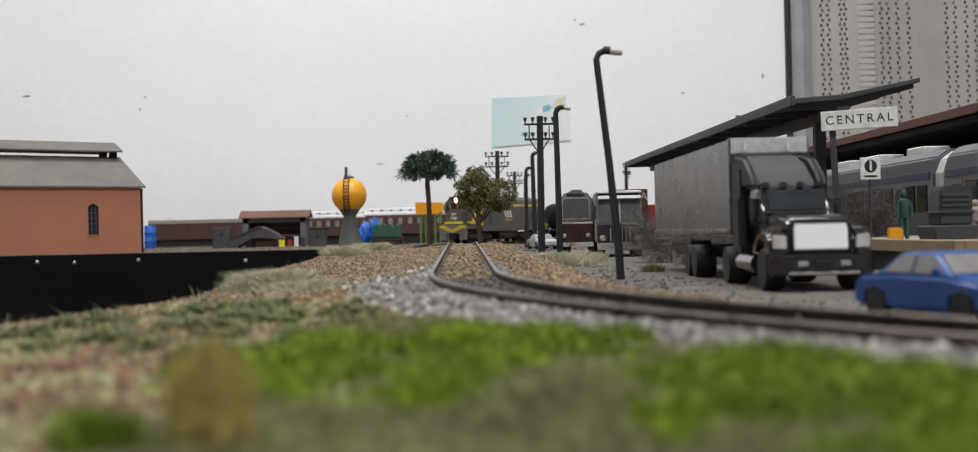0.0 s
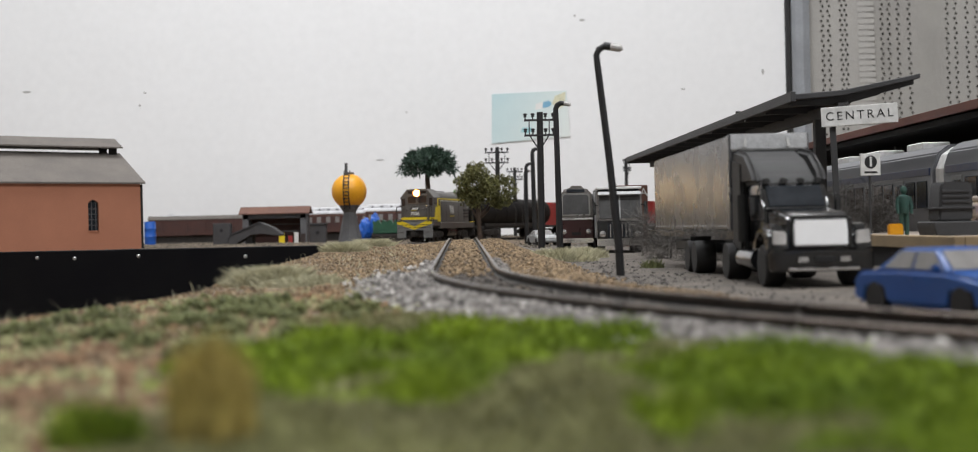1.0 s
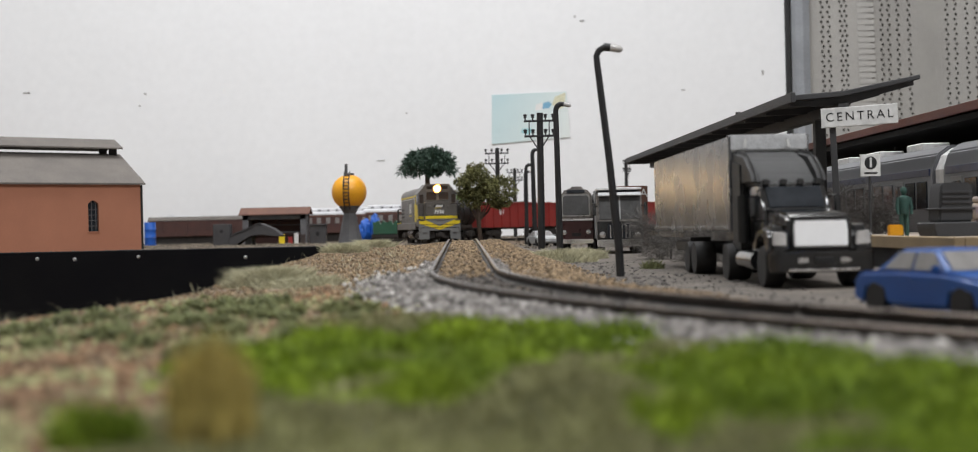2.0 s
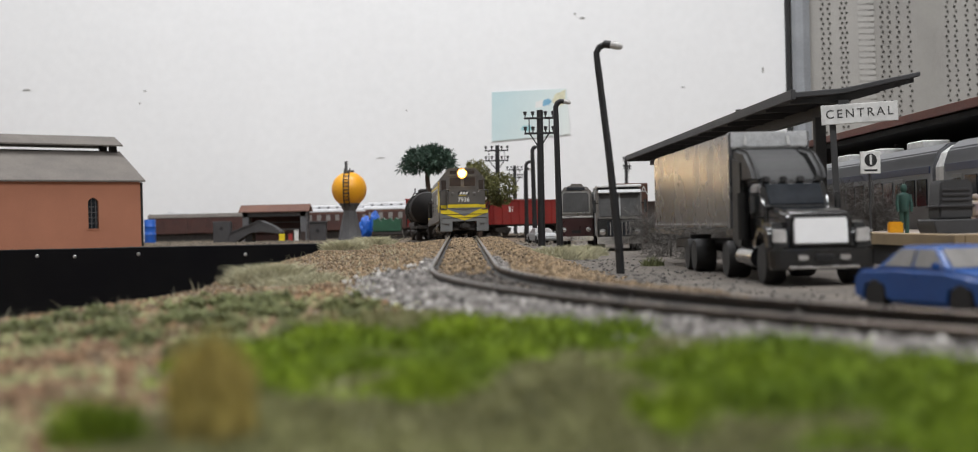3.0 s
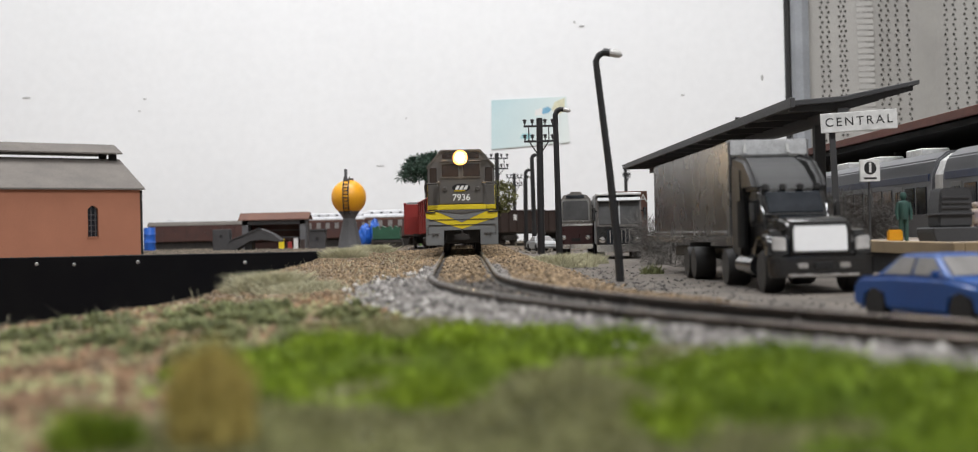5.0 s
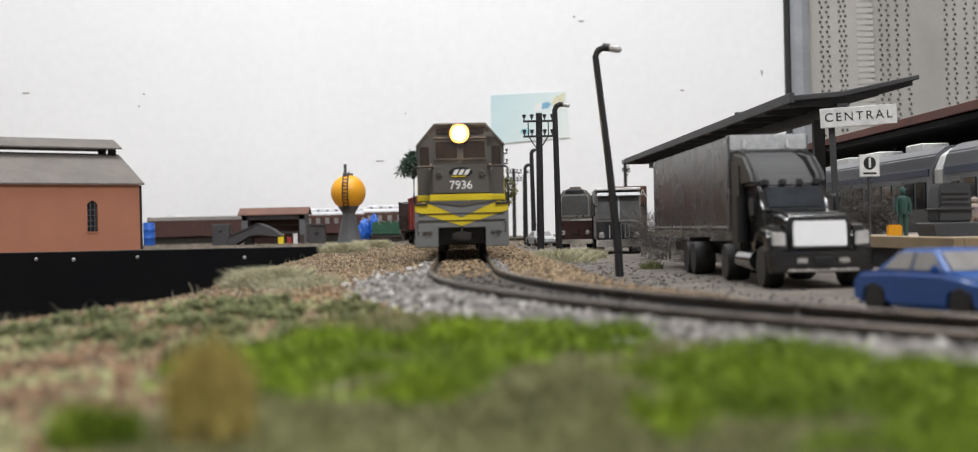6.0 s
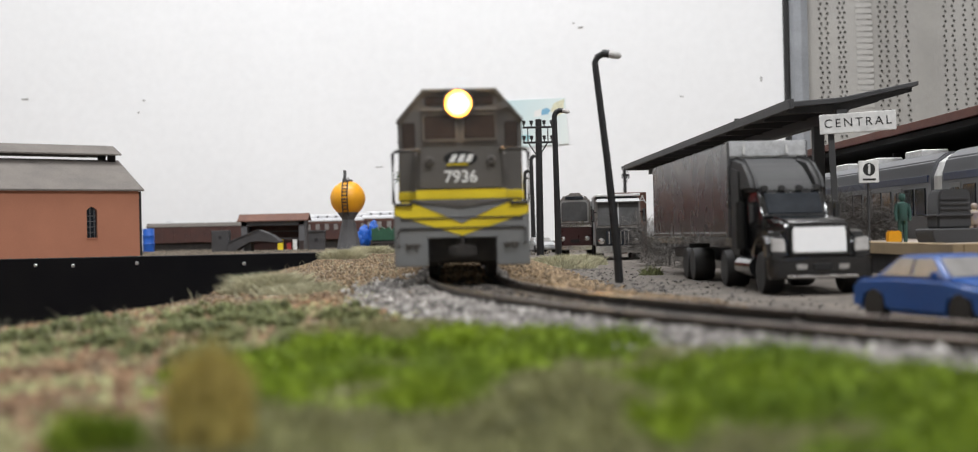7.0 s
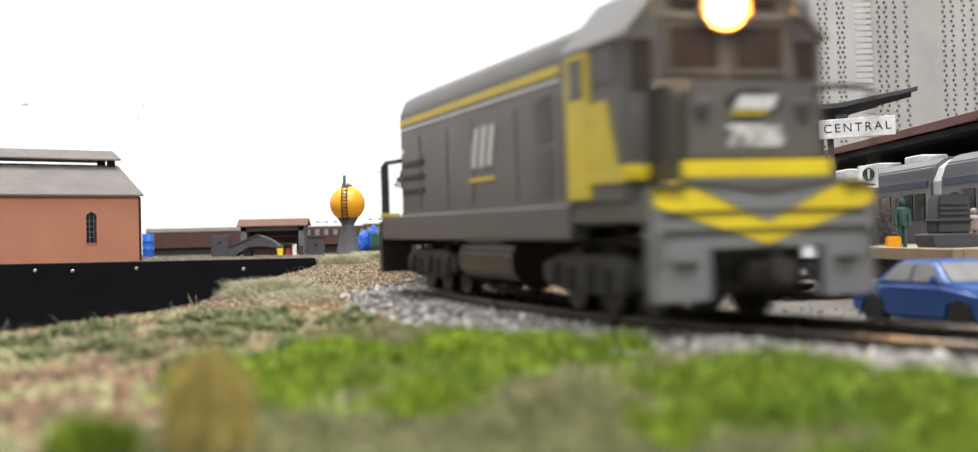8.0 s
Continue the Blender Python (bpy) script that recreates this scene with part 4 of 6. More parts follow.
def old_bus():
    T = thing("bus", at(58, 850, 2, -6), "old bronze-grey and burgundy bus with large windscreen", "bus")
    prof = [(-10.8, 8), (-11.2, 22), (-10.8, 36), (-9.2, 40.5), (-6, 42.6), (6, 42.6), (9.2, 40.5), (10.8, 36), (11.2, 22), (10.8, 8)]
    part("body", prism(B(), prof, "y", 0, 95, 1.4, 3), M_SILVERBUS, T, "", True)
    part("lower_front", prism(B(), [(-10.7, 8.5), (-11, 21), (11, 21), (10.7, 8.5)], "y", -0.5, 1.2, 0.3, 2), M_BURG, T, "", True)
    for s_ in (-1, 1):
        part("lower_side", box(B(), min(s_ * 10.6, s_ * 11.5), max(s_ * 10.6, s_ * 11.5), 1, 94, 8.5, 21, 0.2), M_BURG, T)
    part("belt_strip", box(B(), -11.2, 11.2, -1.0, 0.4, 21.2, 22.6, 0.2), M_CHROME, T, "chrome waist strip")
    part("window_frame", prism(B(), [(-9.6, 24), (-9.4, 37.4), (-8, 39), (8, 39), (9.4, 37.4), (9.6, 24)], "y", -0.9, 0.4, 0.3, 2), M_STEEL, T, "", True)
    part("windscreen", prism(B(), [(-8.6, 25), (-8.4, 36.6), (-7.4, 37.8), (7.4, 37.8), (8.4, 36.6), (8.6, 25)], "y", -1.3, -0.7, 0.2), M_BUSGLASS, T, "dark glossy windscreen")
    part("destination_box", box(B(), -6, 6, -0.7, 0.6, 39.4, 41.6, 0.3), M_DARKGLASS, T)
    part("bumper", box(B(), -11.3, 11.3, -2, 0.2, 6, 9, 0.5, 2), M_CHROME, T, "chrome bumper", True)
    part("roof_vent", box(B(), -4, 4, 10, 26, 42.4, 44.2, 0.6, 2), M_SILVERBUS, T, "", True)
    part("number_plate", box(B(), -3, 3, -1.0, -0.4, 11, 13), M_TRUCKMAT, T)
    for s in (-1, 1):
        part("headlamp", lathe(B(), [(1.7, 0), (1.6, -0.7), (0.3, -1.1)], "y", 14, (s * 8, -0.4, 13.5)), M_CHROME, T, "", True)
        for k in range(5):
            part("side_window", box(B(), min(s * 10.5, s * 11.3), max(s * 10.5, s * 11.3), 8 + k * 17, 22 + k * 17, 24, 35, 0.3), M_BUSGLASS, T)
        for y in (18, 75):
            wheel(T, s * 8.8, y, 5, 5, 3.6, M_TRUCKMAT)
    return T


silver_truck()
old_bus()


# ---- lamp posts and telegraph poles ----
def lamp_post(x, y, z, h, lean, k=1.0):
    o = thing("lamp_post", at(x, y, z), "black bent-wire street lamp with a clear bulb", "street lamp", "street lamps")
    pts = [(0, 0, -2), (lean * 0.05, 0, h * 0.1), (lean * 0.45, 0, h * 0.5), (lean * 0.93, 0, h * 0.9), (lean, 0, h * 0.96), (lean + 1.0, 0, h * 0.985), (lean + 3.2, -0.5, h)]
    part("post", tube(B(), pts, [r * k for r in (1.5, 1.5, 1.3, 1.2, 1.15, 1.2, 1.1)], 10), M_POLE, o, "", True)
    part("collar", tube(B(), [(lean + 2.6, -0.4, h), (lean + 5.0, -0.8, h - 0.4)], 1.4, 10), M_POLE, o, "", True)
    part("bulb", tube(B(), [(lean + 5.0, -0.8, h - 0.4), (lean + 7.6, -1.3, h - 1.0), (lean + 8.6, -1.4, h - 1.2), (lean + 9.2, -1.5, h - 1.3)], [1.35, 1.35, 1.1, 0.4], 10), M_LAMPGLASS, o, "clear bulb", True)
    return o


lamp_post(45.8, 449, 3.5, 79, -6.8)
lamp_post(42.5, 770, 3.5, 90, -0.8, 1.4)
lamp_post(44.5, 1240, 2.5, 92, -1, 1.7)
lamp_post(38, 1290, 2.5, 80, 0.6, 1.5)
lamp_post(46, 1590, 2.5, 86, 0.5, 1.8)


def telegraph_pole(x, y, z, h, span, rz=0):
    o = thing("telegraph_pole", at(x, y, z, rz), "dark telegraph pole with two crossarms and insulators", "telegraph pole", "telegraph poles")
    part("mast", rod(B(), (0, 0, -3), (0.8, 0, h), 3.0, 12, 2.5), M_POLE, o, "", True)
    for dz in (6.5, 18.5):
        arm = part("crossarm", box(B(), -span, span, -2.8, -1.2, h - dz - 0.8, h - dz + 0.8, 0.15), M_POLE, o)
        for u in (-0.92, -0.42, 0.42, 0.92):
            part("insulator", lathe(B(), [(0.5, 0), (0.5, 1.6), (1.3, 1.8), (1.1, 3.2), (1.6, 3.6), (1.6, 4.4), (0.5, 4.8)], "z", 10, (u * span, -2, h - dz + 0.8)), M_POLE, arm, "", True)
    for s in (-1, 1):
        part("brace", rod(B(), (s * 1, -1.6, h - 29), (s * span * 0.62, -1.9, h - 19), 0.5, 6), M_POLE, o)
        part("brace", rod(B(), (s * span * 0.66, -2, h - 18), (s * span * 0.66, -2, h - 7), 0.5, 6), M_POLE, o)
    return o


telegraph_pole(41.5, 1015, 3, 107, 12)
telegraph_pole(11, 1515, 3, 111, 14)
telegraph_pole(41, 1990, 3, 108, 13, 20)
telegraph_pole(236, 1200, 3, 120, 9, 60)
telegraph_pole(215, 1990, 3, 118, 10, 50)


# ---- trees ----
def leaf_cloud(centres, per, size, rng, spread, narrow=0.35, droop=0.0):
    """Small two-triangle leaves round centres."""
    v, f = [], []
    for c, r in centres:
        for _ in range(per):
            d = Vector((rng.gauss(0, 1), rng.gauss(0, 1), rng.gauss(0, 1))).normalized()
            p = Vector(c) + d * r * rng.random() ** 0.4
            a = (d + Vector((rng.uniform(-1, 1), rng.uniform(-1, 1), rng.uniform(-1, 1) - droop)) * spread).normalized()
            b = a.orthogonal().normalized()
            b = Matrix.Rotation(rng.uniform(0, 6.28), 3, a) @ b
            s = size * rng.uniform(0.6, 1.4)
            i = len(v)
            v += [p, p + a * s * 0.5 + b * s * narrow, p + a * s, p + a * s * 0.5 - b * s * narrow]
            f.append((i, i + 1, i + 2, i + 3))
    return [tuple(q) for q in v], f


def palm_tree():
    rng = random.Random(3)
    x, y = -62, 1330
    T = thing("palm_tree", at(x, y, gz(x, y)), "model palm tree with a dark green drooping crown", "tree")
    part("trunk", tube(B(), [(0, 0, -2), (0.5, 0, 20), (0.2, 0, 45), (-1, 0, 66), (-0.5, 0, 80)], [3.4, 2.9, 2.6, 2.6, 2.2], 10), M_TRUNK, T, "", True)
    cs = []
    for _ in range(22):
        a, reach = rng.uniform(0, 6.28), rng.uniform(0.65, 1.05)
        drop = rng.uniform(10, 24)
        for k in range(7):
            r = (k + 1) / 7 * reach
            cs.append(((math.cos(a) * 29 * r, math.sin(a) * 22 * r, 93 + 5 * r - drop * r ** 2.4 + rng.uniform(-3, 3)), rng.uniform(2.2, 4.2)))
    for _ in range(26):
        a, r = rng.uniform(0, 6.28), rng.random() ** 0.6
        cs.append(((math.cos(a) * 20 * r, math.sin(a) * 16 * r, 90 - 4 * r + rng.uniform(-6, 6)), rng.uniform(2.5, 4.5)))
    for _ in range(34):
        a, r = rng.uniform(0, 6.28), rng.uniform(0.35, 1)
        cs.append(((math.cos(a) * 25 * r, math.sin(a) * 18 * r, 83 - 6 * r + rng.uniform(-5, 5)), rng.uniform(2, 4)))
    v, f = leaf_cloud(cs, 38, 5.6, rng, 0.8, 0.10, 0.5)
    cloud("crown", v, f, M_PALM, T, "", "", "")
    return T


def bushy_tree():
    rng = random.Random(5)
    x, y = -8.5, 1190
    T = thing("bushy_tree", at(x, y, gz(x, y)), "model tree with a rough olive-green foliage crown", "tree")
    part("trunk", tube(B(), [(0, 0, -2), (0.3, 0, 8), (-0.8, 0, 20), (-1, 0, 36), (-2, 0, 54)], [3.0, 2.3, 2.1, 2.4, 1.2], 9), M_TRUNK, T, "", True)
    for a, b, c in ((-12, 3, 44), (10, -4, 42), (16, 3, 50), (-4, 6, 56), (5, 2, 36)):
        part("limb", tube(B(), [(-1.5, 0, 24), (a * 0.5, b * 0.5, 33), (a, b, c)], [1.3, 0.9, 0.4], 6), M_TRUNK, T, "", True)
    cs = []
    for _ in range(150):
        a, b = rng.uniform(0, 6.28), rng.random()
        left = rng.random() < 0.62
        cx, rx, cz, rz_ = (-4, 17, 57, 19) if left else (18, 15, 51, 15)
        w = rng.uniform(-1, 1)
        r = math.sqrt(1 - w * w) * (0.55 + 0.45 * b)
        cs.append(((cx + math.cos(a) * rx * r, math.sin(a) * 13 * r, cz + w * rz_ * (0.7 + 0.3 * b)), rng.uniform(2.6, 4.8)))
    v, f = leaf_cloud(cs, 90, 2.0, rng, 0.9, 0.32)
    cloud("crown", v, f, M_OLIVE, T, "", "", "")
    return T


palm_tree()
bushy_tree()


# ---- yard buildings ----
def brick_house():
    H = thing("warehouse", at(-327, 1202, 6.5, 40), "terracotta-walled warehouse with grey roof and raised ridge vent", "building")
    L_, D_ = 330, 124
    wf = B()
    # front wall with an arched window opening through it
    x0, x1, zs, zt = -51, -41, 18, 43
    box(wf, -L_, x0, 0, 4, -8, 62.4)
    box(wf, x1, 0, 0, 4, -8, 62.4)
    box(wf, x0, x1, 0, 4, -8, zs)
    arch = [(x0, zt)] + [(x0 + (x1 - x0) * i / 8, zt + 3.4 * math.sin(math.pi * i / 8)) for i in range(1, 8)] + [(x1, zt), (x1, 62.4), (x0, 62.4)]
    prism(wf, arch, "y", 0, 4)
    part("wall", wf, M_BRICK, H)
    part("wall", box(B(), -L_, 0, D_ - 4, D_, -8, 62.4), M_BRICK, H)
    for x in (-L_, -4):
        part("gable", prism(B(), [(4, -8), (4, 62.4), (D_ / 2, 91.4), (D_ - 4, 62.4), (D_ - 4, -8)], "x", x, x + 4), M_BRICK, H)
    win = part("window", box(B(), x0 - 1, x1 + 1, 2.6, 3.2, zs - 1, zt + 4), M_DARKGLASS, H, "dark arched window")
    wb = B()
    for i in range(1, 3):
        box(wb, x0 + i * 4 - 0.3, x0 + i * 4 + 0.3, 1.8, 2.6, zs, zt + 3)
    for i in range(1, 5):
        box(wb, x0, x1, 1.9, 2.6, zs + i * 5 - 0.3, zs + i * 5 + 0.3)
    part("glazing_bar", wb, M_CONC, win)
    part("sill", box(B(), x0 - 1, x1 + 1, -0.8, 2, zs - 1, zs), M_BRICK, win)
    for s in (0, 1):
        f = (lambda y: y) if s == 0 else (lambda y: D_ - y)
        part("roof", prism(B(), [(f(-3), 60.8), (f(-3), 62.4), (f(D_ / 2 - 9), 93.0), (f(D_ / 2 - 9), 91.4)], "x", -L_ - 4, 4), M_ROOF, H)
        part("vent_roof", prism(B(), [(f(D_ / 2 - 19), 97.0), (f(D_ / 2 - 19), 98.4), (f(D_ / 2), 107.6), (f(D_ / 2), 106.2)], "x", -L_ - 4, 3), M_ROOF, H)
    for x in (-300, -8):
        bm = B()
        for y in (D_ / 2 - 12, D_ / 2 + 11):
            box(bm, x, x + 8, y, y + 1.2, 87, 100)
        part("vent_post", bm, M_DARK, H)
    # dark strip at the corner, painted for the gable end in shade
    part("gable_shade_strip", box(B(), 0.2, 2.6, 0.2, 5, -8, 60.6, 0.2), M_DARK, H, "near-black strip for the shaded gable end")
    part("base_line", box(B(), -L_, 0, -0.6, 0.2, -1.6, 0.2), M_DARK, H)


def water_tower():
    T = thing("water_tower", at(-163, 1500, 3.2), "orange spherical water tower on a grey tapered pedestal", "water tower")
    prof = [(14.8, -2), (14.6, 2), (8.4, 32), (7.2, 37), (9.6, 41), (10.4, 44)]
    part("pedestal", lathe(B(), prof, "z", 8), M_CONC, T)
    c = 62
    sp = [(20.5 * math.sin(a), c - 20.5 * math.cos(a)) for a in np.linspace(0.02, math.pi - 0.02, 22)]
    part("sphere", lathe(B(), sp, "z", 36), M_ORANGE, T, "orange spherical tank", True)
    part("collar", lathe(B(), [(10, 42), (12.4, 45), (11.8, 46.5), (9, 45)], "z", 24), M_CONC, T, "", True)
    lb = B()
    for s in (-1, 1):
        tube(lb, [(s * 3.0 - 1.5, -9, 41)] + [(s * 3.0 - 1.5, -math.sqrt(max(0, 21.6 ** 2 - (z - c) ** 2)), z) for z in np.linspace(44, 82, 12)] + [(s * 3 - 1.5, -3, 86)], 0.7, 6)
    lad = part("ladder", lb, M_UNDER, T, "dark ladder")
    for k in range(10):
        z = 45 + k * 4
        y = -math.sqrt(max(0, 21.6 ** 2 - (z - c) ** 2))
        part("rung", rod(B(), (-4.5, y, z), (1.5, y, z), 0.6, 6), M_UNDER, lad)
    part("hatch", rod(B(), (0, 0, 81), (0, 0, 84), 6, 16), M_CONC, T)
    part("vent", rod(B(), (-3, 0, 83), (-3, 0, 95), 1.8, 10), M_CONC, T)


brick_house()
water_tower()


def goods_wagon(x, y, z, rz, length, label):
    W = thing("goods_wagon", at(x, y, z, rz), label, "wagon")
    part("body", box(B(), -length / 2, length / 2, -15, 15, 10, 38, 0.5), M_BROWN, W)
    part("roof", prism(B(), [(-16, 37.6)] + [(16 * math.sin(a), 37.6 + 7 * math.cos(a)) for a in np.linspace(-1.45, 1.45, 12)] + [(16, 37.6)], "x", -length / 2 - 1, length / 2 + 1), M_ROOF, W)
    for e in (-1, 1):
        part("end_panel", prism(B(), [(-15.5, 37)] + [(15.5 * math.sin(a), 37 + 8 * math.cos(a)) for a in np.linspace(-1.4, 1.4, 10)] + [(15.5, 37)], "x", e * length / 2 - 1.6, e * length / 2 + 1.6), M_BROWN, W)
    part("door", box(B(), -12, 12, -16, -14.8, 11, 36, 0.3), M_BROWN, W)
    for k in range(9):
        xx = -length / 2 + 4 + k * (length - 8) / 8
        part("rib", box(B(), xx - 0.7, xx + 0.7, -15.8, -14.8, 10, 38), M_BROWN, W)
    part("underframe", box(B(), -length / 2, length / 2, -9, 9, -4.5, 10, 0.5), M_UNDER, W)


def coach(x, y, z, rz, length, label):
    W = thing("passenger_coach", at(x, y, z, rz), label, "coach", "standing coaches")
    part("body", box(B(), -length / 2, length / 2, -15, 15, 9, 37, 0.5), M_BROWN, W)
    n = int(length / 14)
    for k in range(n):
        xx = -length / 2 + 8 + k * (length - 16) / (n - 1)
        w = part("window", box(B(), xx - 3.2, xx + 3.2, -15.4, -14.8, 24, 33, 0.2), M_GREYWIN, W)
    part("letter_board", box(B(), -length / 2, length / 2, -15.5, -14.9, 34.5, 36.6), M_BROWNROOF, W)
    part("roof", prism(B(), [(-16.5, 37), (-16, 40), (-10, 42.5), (10, 42.5), (16, 40), (16.5, 37)], "x", -length / 2 - 3, length / 2 + 3, 0.8, 2), M_COACHROOF, W, "pale roof", True)
    part("clerestory", prism(B(), [(-7.5, 42), (-7.5, 46), (-5, 48), (5, 48), (7.5, 46), (7.5, 42)], "x", -length / 2 + 4, length / 2 - 4, 0.8, 2), M_COACHROOF, W, "", True)
    for k in range(n):
        xx = -length / 2 + 10 + k * (length - 20) / (n - 1)
        part("vent_light", box(B(), xx - 2, xx + 2, -8, -7.2, 43.2, 45.4), M_CONC, W)
    part("underframe", box(B(), -length / 2, length / 2, -9, 9, -6.5, 9, 0.5), M_UNDER, W)


goods_wagon(-503, 2230, 6, 2, 172, "brown covered goods wagon with pale curved roof")
coach(-258, 2010, 8, 1, 200, "brown passenger coach with pale clerestory roof")
coach(-88, 1910, 9, 2, 190, "brown passenger coach with pale clerestory roof")


def yard_shed():
    S = thing("yard_shed", at(-316, 1900, 3), "open grey shed with a brown pitched roof", "shed")
    part("roof", prism(B(), [(-20, 44), (0, 54), (20, 44), (20, 42.6), (0, 52.4), (-20, 42.6)], "x", -52, 52), M_BROWNROOF, S)
    part("beam", box(B(), -46, 46, -17, -15, 36, 43), M_SOOT, S)
    part("back_panel", box(B(), -48, 48, 12, 14, 0, 43), M_BROWN, S)
    part("rail_bar", box(B(), -40, 38, 2, 4, 16, 18), M_CONC, S)
    part("rail_bar", box(B(), -40, 38, 2, 4, 27, 28.4), M_CONC, S)
    for x in (-47, 38):
        part("pier", box(B(), x, x + 9, -17, 14, -1, 43, 0.5), M_CONC, S)


def ramp_slab():
    R = thing("loading_ramp", at(-327, 1800, 3), "dark sooty sloping loading ramp on a pier", "ramp")
    part("slab", prism(B(), [(-36, -1), (-37, 10), (-33, 14), (8, 30), (26, 22), (37, 13), (36, 10.5), (8, 14), (-6, 12.5), (-24, 2), (-28, -1)], "y", -16, 16, 0.5), M_SOOT, R)
    part("edge_lip", prism(B(), [(-37, 13.2), (-33, 15.2), (8, 31.2), (9, 30), (-33, 13.8)], "y", -17, -15.6), M_SOOT, R)
    part("block", box(B(), -60, -36, -8, 8, -1, 30, 0.6), M_SOOT, R)
    part("block_opening", rod(B(), (-48, -8.3, 20), (-48, -7, 20), 2.4, 12), M_DARK, R)
    part("pier", box(B(), -14, -4, -12, 12, -1, 13), M_DARK, R)


def yard_box():
    o = thing("relay_hut", at(-235, 1760, 3), "small dark grey relay hut with a round opening", "hut")
    part("wall", box(B(), -11, 11, -8, 8, -1, 25, 0.4), M_SOOT, o)
    part("opening", rod(B(), (0, -8.4, 14), (0, -7, 14), 2.6, 14), M_DARK, o)
    part("lid", box(B(), -12, 12, -9, 9, 25, 27, 0.4), M_SOOT, o)


def barrel():
    o = thing("blue_drum", at(-546, 2060, 3), "blue plastic drum standing in the yard", "drum")
    part("shell", lathe(B(), [(8.6, -1), (9.2, 1), (9.2, 12), (9.7, 13), (9.2, 14), (9.2, 25), (9.7, 26), (9.2, 27), (9.2, 36), (8.6, 37.4), (8, 37)], "z", 24), M_TARP, o, "", True)


def tarp():
    o = thing("tarpaulin_heap", at(-160, 1720, 3), "crumpled blue tarpaulin over two low loads", "tarpaulin")
    for dx, w, h, seed in ((-6, 8.5, 15, 1), (7, 7.5, 18, 5)):
        bm = B()
        bmesh.ops.create_icosphere(bm, subdivisions=4, radius=1)
        for v in bm.verts:
            k = 1 + 0.22 * noise.noise(v.co * 2.2 + Vector((seed, 0, 0))) + 0.1 * noise.noise(v.co * 6)
            v.co = Vector((dx + v.co.x * w * k, v.co.y * 9 * k, max(-1, h + v.co.z * (h + 2) * k)))
        part("sheet", bm, M_TARP, o, "", True)


def green_car_old():
    o = thing("covered_flat_wagon", at(-134, 1690, 3), "flat wagon with a lumpy dark green cover", "wagon")
    bm = B()
    bmesh.ops.create_cube(bm, size=1)
    bmesh.ops.subdivide_edges(bm, edges=bm.edges[:], cuts=10, use_grid_fill=True)
    for v in bm.verts:
        k = noise.noise(v.co * 7) * 0.12
        v.co = Vector((v.co.x * (36 + 20 * k), v.co.y * 22, 17 + v.co.z * 13 + (6 * abs(math.sin(v.co.x * 14)) if v.co.z > 0.3 else 0)))
    part("cover", bm, M_GREEN, o, "", True)
    part("deck", box(B(), -20, 20, -11, 11, 7, 12, 0.3), M_UNDER, o)
    for x in (-14, 14):
        part("bogie", box(B(), x - 7, x + 7, -9, 9, -0.5, 7, 0.8), M_UNDER, o)


def yard_board():
    o = thing("notice_board", at(-69, 1500, 3), "yellow notice board on green posts", "sign board")
    part("panel", prism(B(), [(-16, 38), (15, 38), (16.5, 51), (-17, 52)], "y", -1, 1.5), M_ORANGE, o, "yellow board")
    for x in (-11, -5, 6, 12):
        part("post", box(B(), x - 1.2, x + 1.2, 0, 2.4, -1, 40), M_GREEN2, o)
    part("plinth", box(B(), -19, 19, -8, 8, -1, 3, 0.5), M_CONC, o)


def green_tank():
    o = thing("green_tank", at(-43, 1620, 3), "round leaf-green storage tank on posts", "tank")
    part("shell", lathe(B(), [(0.5, 36), (9, 38), (14, 44), (14.5, 49), (12, 54), (7, 58), (2, 60), (0.6, 64)], "z", 28), M_GREEN2, o, "", True)
    for x, y in ((-8, -8), (8, -8), (8, 8), (-8, 8)):
        part("post", rod(B(), (x, y, -1), (x, y, 41), 1.2, 8), M_CONC, o)


def crate(x, y, w, h, m, label):
    o = thing("crate", at(x, y, 3, 12), label, "crate", "yard crates")
    part("case", box(B(), -w / 2, w / 2, -w / 2, w / 2, -0.5, h, 0.4), m, o)
    part("lid", box(B(), -w / 2 - 0.5, w / 2 + 0.5, -w / 2 - 0.5, w / 2 + 0.5, h, h + 1.2, 0.2), m, o)


crate(-300, 1850, 8, 13, M_YELLOW, "small yellow crate beside the shed")
crate(-287, 1845, 6, 9, M_REDWAGON, "small red crate beside the shed")
crate(-279, 1850, 6, 14, M_SIGN, "small white crate beside the shed")
crate(-268, 1840, 6, 12, M_DKBROWN, "small brown crate beside the shed")
yard_shed()
ramp_slab()
yard_box()
barrel()
tarp()
green_car_old()
yard_board()
green_tank()


# ---- station ----
def platform():
    P = thing("platform", at(0, 0, 0), "low station platform with a tan kerb", "platform", "", "structure")
    part("paving", box(B(), 149, 200, 405, 1230, -1, 13.3), M_PAVE, P)
    part("kerb", box(B(), 146, 149.5, 402, 1230, 9.2, 13.7, 0.3), M_TAN, P, "tan kerb")
    part("kerb", box(B(), 149.5, 200, 402, 405, 9.2, 13.7, 0.3), M_TAN, P, "tan kerb")
    # thin near-black sheet paints the shade of the recess under the kerb
    part("recess_shade_sheet", box(B(), 148, 149, 403, 1230, -1, 9.2), M_DARK, P)


